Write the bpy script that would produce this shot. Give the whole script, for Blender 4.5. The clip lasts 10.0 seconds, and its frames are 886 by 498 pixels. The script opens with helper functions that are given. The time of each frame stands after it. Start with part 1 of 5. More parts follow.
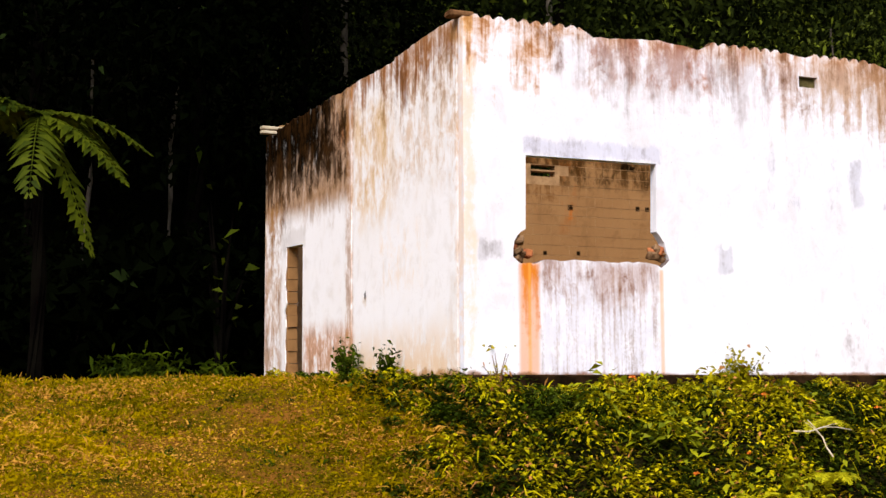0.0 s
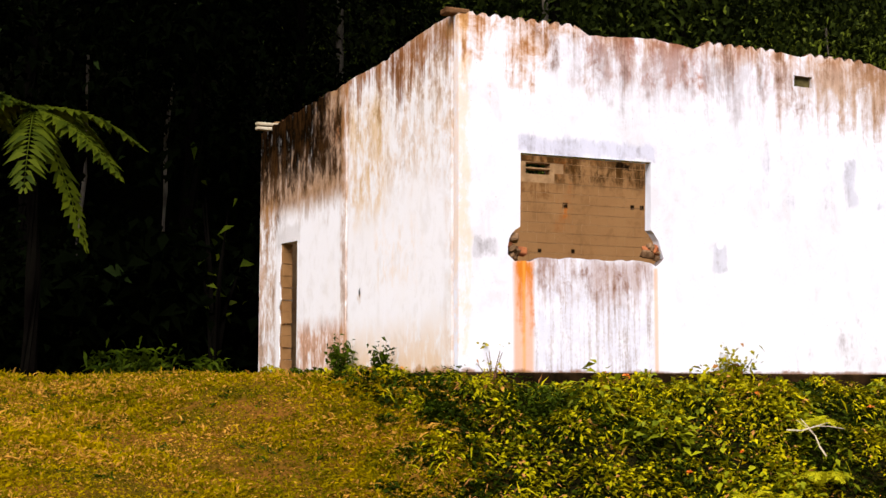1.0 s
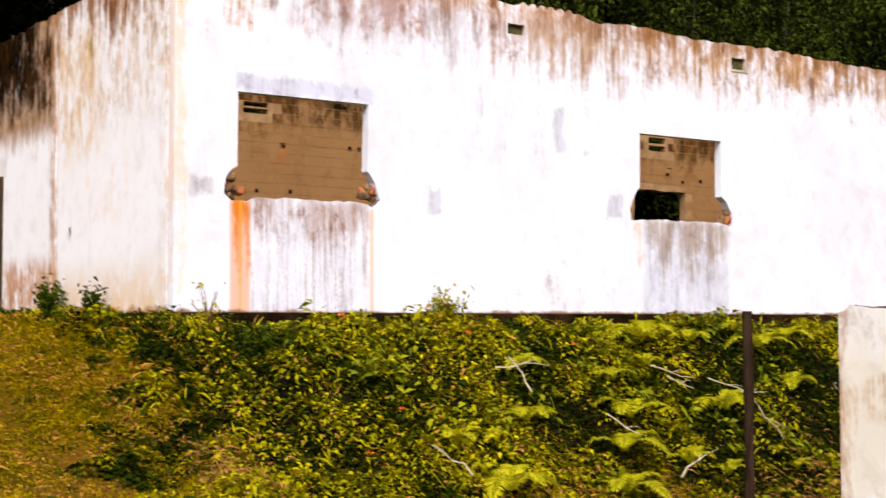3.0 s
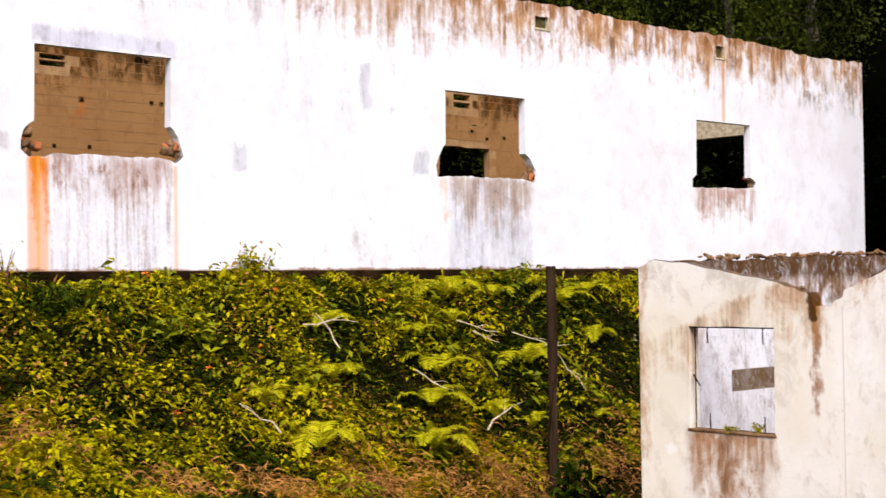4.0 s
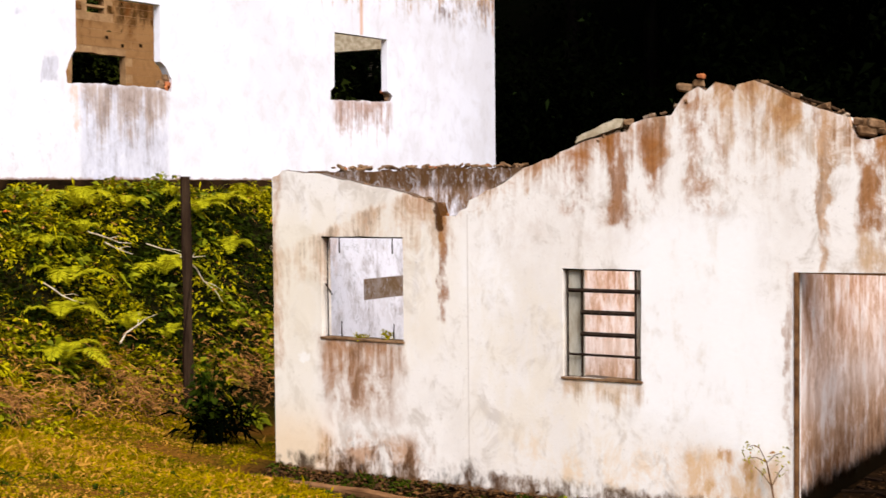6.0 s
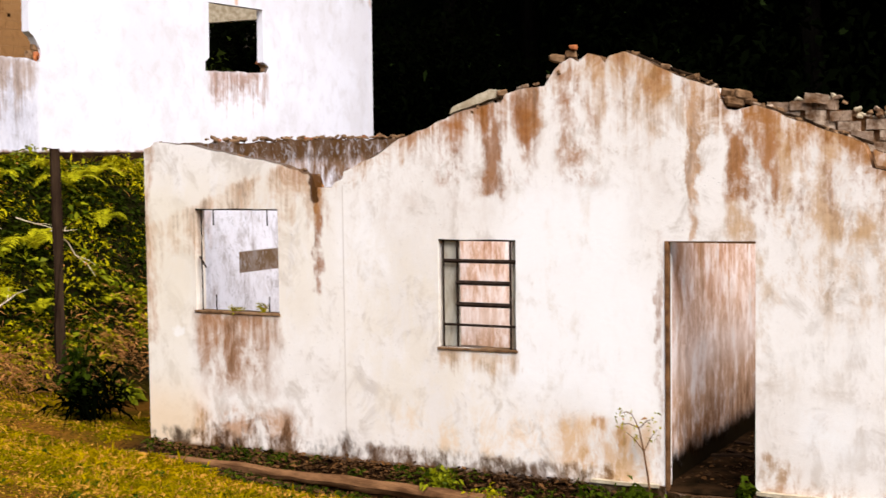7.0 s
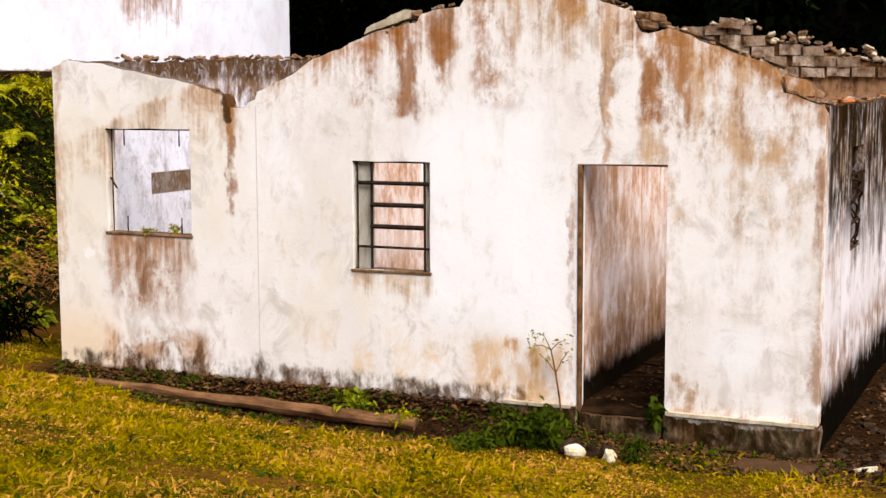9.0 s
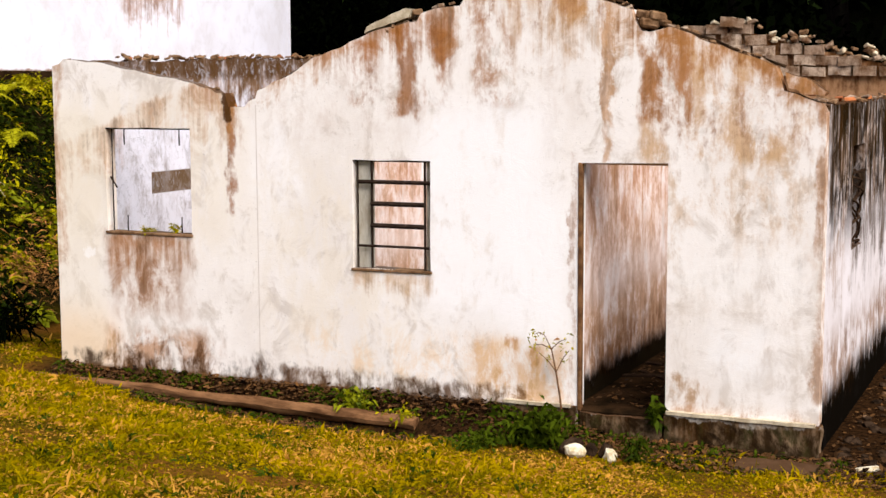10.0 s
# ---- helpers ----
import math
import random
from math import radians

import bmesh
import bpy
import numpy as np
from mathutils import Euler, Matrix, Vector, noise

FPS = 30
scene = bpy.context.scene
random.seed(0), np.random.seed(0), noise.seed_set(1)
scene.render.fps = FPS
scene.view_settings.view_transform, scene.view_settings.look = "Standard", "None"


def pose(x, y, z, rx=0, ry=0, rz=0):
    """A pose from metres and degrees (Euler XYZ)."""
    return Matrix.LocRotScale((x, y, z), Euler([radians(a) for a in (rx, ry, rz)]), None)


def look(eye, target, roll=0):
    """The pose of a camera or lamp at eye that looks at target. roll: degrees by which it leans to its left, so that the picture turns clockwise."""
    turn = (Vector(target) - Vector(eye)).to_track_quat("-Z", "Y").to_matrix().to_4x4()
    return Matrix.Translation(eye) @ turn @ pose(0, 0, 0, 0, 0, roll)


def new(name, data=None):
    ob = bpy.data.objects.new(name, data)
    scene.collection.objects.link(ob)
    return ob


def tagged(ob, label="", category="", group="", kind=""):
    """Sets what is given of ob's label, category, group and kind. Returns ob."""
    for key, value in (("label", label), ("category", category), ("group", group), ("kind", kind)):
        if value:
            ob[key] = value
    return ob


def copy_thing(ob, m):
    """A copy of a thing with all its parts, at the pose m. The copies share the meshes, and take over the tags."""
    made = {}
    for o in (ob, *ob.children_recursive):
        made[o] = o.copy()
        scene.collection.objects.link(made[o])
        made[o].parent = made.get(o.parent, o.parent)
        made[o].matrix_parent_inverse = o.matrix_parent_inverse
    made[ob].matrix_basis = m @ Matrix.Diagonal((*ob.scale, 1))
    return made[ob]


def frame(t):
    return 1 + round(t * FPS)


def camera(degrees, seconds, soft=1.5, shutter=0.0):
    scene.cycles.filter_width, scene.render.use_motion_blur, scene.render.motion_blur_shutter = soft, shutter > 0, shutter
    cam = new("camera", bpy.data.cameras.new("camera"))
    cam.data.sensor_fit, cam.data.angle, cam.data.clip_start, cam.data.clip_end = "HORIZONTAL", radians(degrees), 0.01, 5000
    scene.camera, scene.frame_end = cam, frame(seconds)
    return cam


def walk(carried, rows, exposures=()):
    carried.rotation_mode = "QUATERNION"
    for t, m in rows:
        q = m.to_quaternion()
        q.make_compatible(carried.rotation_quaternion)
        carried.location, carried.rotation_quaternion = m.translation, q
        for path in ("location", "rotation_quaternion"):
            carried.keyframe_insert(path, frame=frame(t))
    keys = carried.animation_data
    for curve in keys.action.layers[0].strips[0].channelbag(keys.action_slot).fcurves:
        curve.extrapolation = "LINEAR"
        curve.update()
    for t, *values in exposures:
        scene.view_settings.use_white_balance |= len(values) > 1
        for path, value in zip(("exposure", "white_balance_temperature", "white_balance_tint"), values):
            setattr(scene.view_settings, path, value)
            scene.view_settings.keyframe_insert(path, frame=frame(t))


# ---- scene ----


def aim(x, y, z, yaw, pitch, roll):
    """A camera's pose: yaw to the left from +y, pitch up, roll as in look()."""
    return pose(x, y, z, 90 + pitch, 0, yaw) @ pose(0, 0, 0, 0, 0, roll)


cam = camera(34.3, 10.0, soft=1.5, shutter=0.3)
walk(cam, [
    (0.0, aim(-0.119, 0.164, 2.857, -24.81, 5.59, -0.22)),
    (0.5, aim(-0.121, 0.165, 2.859, -24.87, 5.46, 0.01)),
    (1.0, aim(-0.124, 0.157, 2.860, -25.03, 5.47, 0.07)),
    (1.5, aim(-0.128, 0.158, 2.854, -25.54, 5.53, -0.29)),
    (2.0, aim(-0.135, 0.144, 2.852, -28.74, 4.98, -0.02)),
    (2.5, aim(-0.150, 0.113, 2.852, -32.93, 4.13, 0.19)),
    (2.7, aim(-0.141, 0.098, 2.841, -34.09, 3.75, 0.03)),
    (3.8, aim(-0.166, 0.145, 2.864, -42.97, 1.53, -0.58)),
    (4.0, aim(-0.152, 0.149, 2.858, -44.07, 1.28, -0.73)),
    (4.5, aim(-0.134, 0.118, 2.850, -46.99, 0.64, -0.64)),
    (5.0, aim(-0.103, 0.079, 2.846, -52.08, -0.16, -0.31)),
    (5.5, aim(-0.093, 0.081, 2.838, -55.55, -1.42, -0.45)),
    (6.8, aim(-0.043, 0.028, 2.825, -61.93, -3.27, -0.67)),
    (7.0, aim(-0.039, 0.026, 2.822, -62.88, -3.52, -0.74)),
    (7.5, aim(-0.028, 0.006, 2.807, -65.16, -4.41, -0.41)),
    (8.0, aim(-0.024, -0.007, 2.801, -66.58, -5.04, -0.41)),
    (8.5, aim(-0.010, -0.009, 2.810, -66.77, -5.83, -0.59)),
    (9.0, aim(0.000, -0.000, 2.800, -66.11, -6.57, -0.21)),
    (9.5, aim(0.005, 0.002, 2.791, -65.99, -6.90, -0.14)),
    (10.0, aim(0.024, -0.006, 2.785, -66.03, -6.55, -0.24)),
], exposures=[(0.0, 0.92, 6600, 12), (10.0, 0.92, 6600, 12)])

# ---- light: bright overcast, softly from the open side ----
world = bpy.data.worlds.new("sky")
scene.world = world
world.use_nodes = True
wn = world.node_tree.nodes
sky = wn.new("ShaderNodeTexSky")
sky.sky_type = "NISHITA"
sky.sun_disc = False
sky.sun_elevation = radians(42)
sky.sun_rotation = radians(215)
wn["Background"].inputs["Strength"].default_value = 0.06
world.node_tree.links.new(sky.outputs[0], wn["Background"].inputs["Color"])
sun = new("sun", bpy.data.lights.new("sun", "SUN"))
sun.data.energy, sun.data.angle, sun.data.color = 3.4, radians(52), (1.0, 0.95, 0.90)
sun.matrix_world = look((-6.5, -8.5, 12), (0, 0, 0))


# ---- materials ----
class Nodes:
    """Short hand for building a node material."""

    def __init__(self, name, rough=0.9, spec=0.25):
        self.mat = bpy.data.materials.new(name)
        self.mat.use_nodes = True
        self.t = self.mat.node_tree
        self.bsdf = self.t.nodes["Principled BSDF"]
        self.bsdf.inputs["Roughness"].default_value = rough
        self.bsdf.inputs["Specular IOR Level"].default_value = spec

    def put(self, sock, v):
        if hasattr(v, "links"):
            self.t.links.new(v, sock)
        elif isinstance(v, (tuple, list)) and len(v) == 3 and sock.type == "RGBA":
            sock.default_value = (*v, 1)
        else:
            sock.default_value = v

    def pos(self):
        return self.t.nodes.new("ShaderNodeNewGeometry").outputs["Position"]

    def island(self):
        return self.t.nodes.new("ShaderNodeNewGeometry").outputs["Random Per Island"]

    def rand(self):
        return self.t.nodes.new("ShaderNodeObjectInfo").outputs["Random"]

    def axes(self):
        s = self.t.nodes.new("ShaderNodeSeparateXYZ")
        self.put(s.inputs[0], self.pos())
        return s.outputs

    def op(self, kind, a, b=0.0, clamp=False):
        n = self.t.nodes.new("ShaderNodeMath")
        n.operation, n.use_clamp = kind, clamp
        self.put(n.inputs[0], a)
        self.put(n.inputs[1], b)
        return n.outputs[0]

    def noise(self, scale, stretch=(1, 1, 1), detail=4.0, rough=0.55, shift=(0, 0, 0), warp=0.0):
        m = self.t.nodes.new("ShaderNodeMapping")
        self.put(m.inputs["Vector"], self.pos())
        m.inputs["Scale"].default_value = stretch
        m.inputs["Location"].default_value = shift
        n = self.t.nodes.new("ShaderNodeTexNoise")
        self.put(n.inputs["Vector"], m.outputs[0])
        n.inputs["Scale"].default_value = scale
        n.inputs["Detail"].default_value = detail
        n.inputs["Roughness"].default_value = rough
        n.inputs["Distortion"].default_value = warp
        return n.outputs["Fac"]

    def ramp(self, v, lo, hi, a=0.0, b=1.0):
        n = self.t.nodes.new("ShaderNodeMapRange")
        n.interpolation_type = "SMOOTHSTEP"
        self.put(n.inputs["Value"], v)
        for k, x in zip(("From Min", "From Max", "To Min", "To Max"), (lo, hi, a, b)):
            n.inputs[k].default_value = x
        return n.outputs[0]

    def mix(self, fac, a, b, kind="MIX"):
        n = self.t.nodes.new("ShaderNodeMix")
        n.data_type, n.blend_type = "RGBA", kind
        self.put(n.inputs["Factor"], fac)
        self.put(n.inputs[6], a)
        self.put(n.inputs[7], b)
        return n.outputs[2]

    def bump(self, height, strength=0.4, dist=0.01):
        n = self.t.nodes.new("ShaderNodeBump")
        n.inputs["Strength"].default_value = strength
        n.inputs["Distance"].default_value = dist
        self.put(n.inputs["Height"], height)
        self.put(self.bsdf.inputs["Normal"], n.outputs[0])

    def done(self, col):
        self.put(self.bsdf.inputs["Base Color"], col)
        return self.mat

    def box(self, a, h, u0, u1, z0, z1, soft):
        """A soft box on a wall."""
        r = self.op("MULTIPLY", self.ramp(a, u0 - soft, u0 + soft), self.ramp(a, u1 - soft, u1 + soft, 1.0, 0.0))
        s = self.op("MULTIPLY", self.ramp(h, z0 - soft, z0 + soft), self.ramp(h, z1 - soft, z1 + soft, 1.0, 0.0))
        return self.op("MULTIPLY", r, s)


def plaster(name, base, u, top, drop, streak_col, streak, stains=(), foot=None, seed=0.0, amount=0.5, rust=(0.20, 0.085, 0.03), tone=(0.9, 0.88, 0.86), foot_power=0.85, gable=None, peel=0.0, rough_tone=0.55):
    """Old limewashed render: rain runs of uneven length from the wall's head, damp foot, named stains.
    A stain is (u0, u1, z0, z1, soft edge, colour, strength, kind): kind above 0 breaks it up, 0 is whole,
    -1 crisp, -2 thin drips, -3 runs that hang from z1 and fade towards z0."""
    def warm(c):
        return (c[0] * 1.08, c[1] * 0.82, c[2] * 0.46) if c[0] > c[1] * 1.2 else c
    streak_col, rust = warm(streak_col), warm(rust)
    n = Nodes(name, rough=1.0, spec=0.0)
    ax = n.axes()
    run = n.noise(2.6, (1, 1, 0.12), 6.0, 0.66, (seed, seed, seed), 0.25)
    med = n.noise(7.5, (1, 1, 0.09), 5.0, 0.64, (seed + 2, 5, seed), 0.15)
    thin = n.noise(19.0, (1, 1, 0.05), 4.0, 0.6, (seed + 7, seed, 3))
    mott = n.noise(3.2, (1, 1, 0.8), 9.0, 0.72, (seed, 3, seed), 0.5)
    cloud = n.noise(0.9, (1, 1, 0.8), 6.0, 0.62, (3, seed, seed))
    grain = n.noise(34.0, (1, 1, 0.7), 5.0, 0.7, (seed, 1, 2))
    wob = n.op("MULTIPLY", n.op("SUBTRACT", n.noise(5.0, (1, 1, 0.6), 6.0, 0.7, (2, seed, 5)), 0.5), 0.3)
    dull = tuple(c * k for c, k in zip(base, tone))
    col = n.mix(n.ramp(cloud, 0.42, 0.62, 0.0, 0.8), base, dull)
    col = n.mix(n.ramp(mott, 0.49, 0.64, 0.0, rough_tone), col, tuple(c * k for c, k in zip(dull, (0.72, 0.68, 0.64))))
    col = n.mix(n.ramp(grain, 0.55, 0.8, 0.0, 0.3), col, tuple(c * 0.6 for c in dull))
    pits = n.noise(55.0, (1, 1, 1), 2.0, 0.5, (4, seed, 9))
    col = n.mix(n.ramp(pits, 0.70, 0.76, 0.0, 0.6), col, tuple(c * 0.4 for c in dull))
    # rain runs, each column with a reach of its own
    column = n.ramp(n.noise(1.8, (1, 1, 0.0), 5.0, 0.65, (seed, 8, 0)), 0.32, 0.68, 0.3, 1.6)
    below = n.op("SUBTRACT", top, ax[2])
    if gable:
        below = n.op("SUBTRACT", below, n.op("MULTIPLY", n.op("ABSOLUTE", n.op("SUBTRACT", ax[u], gable[0])), gable[1]))
    fade = n.ramp(n.op("DIVIDE", n.op("DIVIDE", below, drop), column), 0.0, 1.0, 1.0, 0.0)
    if gable:
        fade = n.op("MULTIPLY", fade, n.ramp(below, -0.4, -0.2))
    mixed = n.op("ADD", n.op("ADD", n.op("MULTIPLY", run, 0.2), n.op("MULTIPLY", med, 0.25)), n.op("ADD", n.op("MULTIPLY", thin, 0.12), n.op("MULTIPLY", mott, 0.43)))
    drips = n.op("ADD", n.op("ADD", n.op("MULTIPLY", med, 0.3), n.op("MULTIPLY", thin, 0.15)), n.op("ADD", n.op("MULTIPLY", run, 0.2), n.op("MULTIPLY", mott, 0.35)))
    fine = n.op("ADD", n.op("MULTIPLY", thin, 0.45), n.op("ADD", n.op("MULTIPLY", med, 0.3), n.op("MULTIPLY", grain, 0.25)))
    breaks = [n.op("ADD", n.op("MULTIPLY", n.noise(4.0, (1, 1, 0.4), 7.0, 0.7, (seed + d, d, 1), 0.4), 0.4), n.op("ADD", n.op("MULTIPLY", med, 0.15), n.op("MULTIPLY", n.noise(4.5, (1, 1, 0.7), 8.0, 0.74, (d, seed, 4), 0.4), 0.45))) for d in (0, 11)]
    flat = (ax[u], ax[2])
    shaken = (n.op("ADD", ax[u], wob), n.op("ADD", ax[2], wob))
    s = n.op("ADD", mixed, n.op("MULTIPLY", n.op("SUBTRACT", fade, 0.74), 0.22))
    dirt = n.ramp(s, 0.5, 0.6, 0.0, amount)
    col = n.mix(n.ramp(s, 0.5 - streak * 0.03, 0.6, 0.0, amount), col, streak_col)
    col = n.mix(n.ramp(s, 0.545, 0.63, 0.0, amount), col, rust)
    for i, (u0, u1, z0, z1, soft, c, power, kind) in enumerate(stains):
        m = n.box(*(flat if kind == -1 else shaken), u0, u1, z0, z1, soft)
        if kind == -2:
            m = n.op("MULTIPLY", m, n.ramp(fine, 0.47, 0.62))
        if kind == -3:
            m = n.op("MULTIPLY", m, n.ramp(n.op("ADD", drips, n.ramp(ax[2], z0, z1, -0.12, 0.07)), 0.46, 0.60))
        if kind > 0:
            m = n.op("MULTIPLY", m, n.ramp(breaks[i % 2], 0.545 - kind * 0.2, 0.68 - kind * 0.2))
        m = n.op("MULTIPLY", m, power)
        dirt = n.op("MAXIMUM", dirt, m) if 0.12 < c[0] < 0.6 else dirt
        col = n.mix(m, col, warm(c))
    # the dirt lies unevenly within each stain
    uneven = n.op("ADD", n.op("MULTIPLY", breaks[1], 0.72), n.op("MULTIPLY", fine, 0.28))
    col = n.mix(n.op("MULTIPLY", dirt, n.ramp(uneven, 0.47, 0.62, 0.0, 0.75)), col, (0.07, 0.03, 0.01))
    col = n.mix(n.op("MULTIPLY", dirt, n.ramp(uneven, 0.38, 0.47, 0.45, 0.0)), col, dull)
    if foot:
        z0, z1, c = foot
        f = n.op("ADD", n.ramp(ax[2], z0, z1, 0.22, -0.3), n.op("ADD", n.op("MULTIPLY", n.noise(4.0, (1, 1, 0.7), 7.0, 0.72, (1, seed, 8)), 0.65), n.op("ADD", n.op("MULTIPLY", run, 0.1), n.op("MULTIPLY", mott, 0.25))))
        col = n.mix(n.ramp(f, 0.5, 0.66, 0.0, foot_power), col, c)
    # dirt lies on broken, upward edges
    nz = n.t.nodes.new("ShaderNodeSeparateXYZ")
    n.put(nz.inputs[0], n.t.nodes.new("ShaderNodeNewGeometry").outputs["Normal"])
    col = n.mix(n.ramp(nz.outputs[2], 0.25, 0.7, 0.0, 0.9), col, (0.07, 0.036, 0.018))
    relief = n.op("ADD", n.op("MULTIPLY", mott, 4.0), n.op("MULTIPLY", grain, 0.6))
    if peel:
        flakes = n.noise(9.0, (1, 1, 0.8), 8.0, 0.75, (seed, 6, 6), 1.2)
        relief = n.op("ADD", relief, n.op("MULTIPLY", n.ramp(flakes, 0.46, 0.54), 6.0 * peel))
        col = n.mix(n.ramp(flakes, 0.53, 0.62, 0.0, 0.6 * peel), col, tuple(c * 0.55 for c in dull))
    n.bump(relief, 0.4, 0.0035)
    return n.done(col)


def plain(name, base, dark, scale=6.0, stretch=(1, 1, 1), rough=0.95, spec=0.0, bump=0.4, dist=0.008, metal=0.0, vary=False):
    n = Nodes(name, rough, spec)
    a, b = n.noise(scale, stretch, 5.0, 0.6), n.noise(scale * 6, stretch, 4.0, 0.7, (3, 1, 2))
    col = n.mix(n.ramp(a, 0.3, 0.7), base, dark)
    col = n.mix(n.ramp(b, 0.45, 0.8, 0.0, 0.5), col, tuple(c * 0.5 for c in dark))
    if vary:
        col = n.mix(n.ramp(n.rand(), 0.0, 1.0, 0.0, 0.55), col, tuple(c * 1.25 for c in dark))
    n.bsdf.inputs["Metallic"].default_value = metal
    n.bump(n.op("ADD", a, b), bump, dist)
    return n.done(col)


def leafage(name, a, b, dead=None, dead_share=0.0, rough=0.55, spec=0.3, thin=0.25):
    """Leaves: each blade has its own shade; some light comes through."""
    n = Nodes(name, rough, spec)
    r = n.island()
    big = n.op("ADD", n.op("MULTIPLY", n.noise(0.55, (1, 1, 1), 3.0), 0.55), n.op("MULTIPLY", n.noise(2.6, (1, 1, 1), 4.0, 0.6, (5, 5, 5)), 0.55))
    col = n.mix(n.op("ADD", n.op("MULTIPLY", r, 0.6), n.op("MULTIPLY", n.op("SUBTRACT", big, 0.42), 2.2), True), a, b)
    # odd leaves: dead ones in grass and weeds, lit glints in the woods
    if dead:
        pick = n.op("FRACT", n.op("MULTIPLY", r, 37.7))
        patch = n.ramp(n.noise(0.9, (1, 1, 1), 4.0, 0.6, (9, 2, 0)), 0.42, 0.66, 0.3, 2.2)
        col = n.mix(n.op("LESS_THAN", pick, n.op("MULTIPLY", patch, dead_share)), col, dead)
    n.put(n.bsdf.inputs["Base Color"], col)
    tr = n.t.nodes.new("ShaderNodeBsdfTranslucent")
    n.put(tr.inputs["Color"], col)
    m = n.t.nodes.new("ShaderNodeMixShader")
    m.inputs[0].default_value = thin
    n.put(m.inputs[1], n.bsdf.outputs[0])
    n.put(m.inputs[2], tr.outputs[0])
    n.put(n.t.nodes["Material Output"].inputs["Surface"], m.outputs[0])
    return n.mat


RUST = (0.66, 0.29, 0.012)
SOOT_OR_HOLE = (0.004, 0.003, 0.002)
BX, BY, BR, BB = 7.56, 16.157, 28.1, 24.0      # big shed: west wall, front, east wall, back
HX, HR, HL, HB = 11.737, 1.86, 9.5, 17.3       # small house: front, south end, north end, back
front_mat = plaster("front_limewash", (0.83, 0.83, 0.92), 0, 7.58, 1.7, (0.52, 0.34, 0.24), 1.0, [
    (8.33, 8.62, 2.9, 4.45, 0.035, RUST, 0.62, -1),
    (8.36, 8.6, 2.9, 4.45, 0.03, (0.6, 0.22, 0.01), 0.95, -3),
    (8.46, 8.5, 2.9, 4.45, 0.02, (0.75, 0.45, 0.15), 0.6, -1),
    (10.43, 10.49, 2.9, 4.42, 0.02, (0.7, 0.42, 0.16), 0.55, -1),
    (8.64, 10.42, 3.0, 4.5, 0.05, (0.60, 0.60, 0.72), 0.5, 0.7),
    (8.64, 10.42, 3.0, 4.5, 0.05, (0.30, 0.22, 0.20), 0.5, -2),
    (8.64, 10.42, 3.2, 4.5, 0.1, (0.30, 0.16, 0.09), 0.45, -3),
    (8.64, 10.42, 4.05, 4.5, 0.12, (0.24, 0.11, 0.045), 0.75, 0.35),
    (8.4, 10.5, 5.85, 6.06, 0.04, (0.56, 0.56, 0.70), 0.65, 0),
    (8.5, 9.2, 6.95, 7.58, 0.1, (0.26, 0.12, 0.05), 0.75, 0.3),
    (9.2, 12.4, 6.8, 7.6, 0.2, (0.30, 0.11, 0.025), 0.85, 0.42),
    (9.9, 11.3, 6.95, 7.5, 0.12, (0.42, 0.14, 0.02), 0.85, 0.4),
    (9.0, 15.5, 5.7, 7.4, 0.3, (0.50, 0.44, 0.47), 0.6, -3),
    (12.4, 15.5, 6.5, 7.6, 0.3, (0.30, 0.16, 0.08), 0.7, 0.25),
    (14.0, 18.5, 6.5, 7.6, 0.25, (0.20, 0.09, 0.035), 0.75, -3),
    (15.5, 20.0, 6.7, 7.6, 0.25, (0.26, 0.12, 0.05), 0.8, 0.42),
    (20.0, 25.5, 6.6, 7.6, 0.25, (0.20, 0.09, 0.035), 0.75, -3),
    (20.0, 25.5, 6.8, 7.6, 0.2, (0.24, 0.11, 0.05), 0.8, 0.42),
    (25.5, 28.2, 6.4, 7.6, 0.3, (0.14, 0.07, 0.035), 0.8, 0.4),
    (13.0, 28.0, 5.8, 7.4, 0.4, (0.48, 0.38, 0.36), 0.6, -3),
    (15.3, 15.55, 2.9, 4.45, 0.05, (0.72, 0.40, 0.2), 0.5, -3),
    (15.5, 17.4, 3.0, 4.5, 0.08, (0.55, 0.55, 0.66), 0.6, 0.9),
    (15.5, 17.4, 3.0, 4.5, 0.08, (0.34, 0.28, 0.28), 0.65, -3),
    (22.0, 23.9, 3.3, 4.6, 0.12, (0.36, 0.2, 0.13), 0.7, -3),
    (7.75, 8.09, 4.48, 4.72, 0.05, (0.48, 0.46, 0.50), 0.6, 0.8),
    (11.39, 11.62, 4.42, 4.78, 0.03, (0.50, 0.50, 0.60), 0.55, 0),
    (14.77, 15.06, 4.5, 4.82, 0.03, (0.50, 0.50, 0.60), 0.55, 0),
    (13.7, 13.88, 5.4, 6.1, 0.04, (0.50, 0.50, 0.60), 0.55, 0),
    (11.3, 14.6, 5.2, 6.2, 0.2, (0.50, 0.50, 0.62), 0.55, 0.2),
    (12.6, 15.0, 3.0, 3.9, 0.2, (0.52, 0.46, 0.52), 0.5, 0.15),
    (7.5, 7.72, 2.9, 7.6, 0.05, (0.8, 0.6, 0.34), 0.4, 0.65),
    (22.85, 22.95, 5.85, 7.1, 0.03, (0.6, 0.32, 0.12), 0.6, -1),
], (2.98, 3.2, (0.24, 0.10, 0.035)), 1.0, 0.9, (0.28, 0.13, 0.055), rough_tone=0.25)
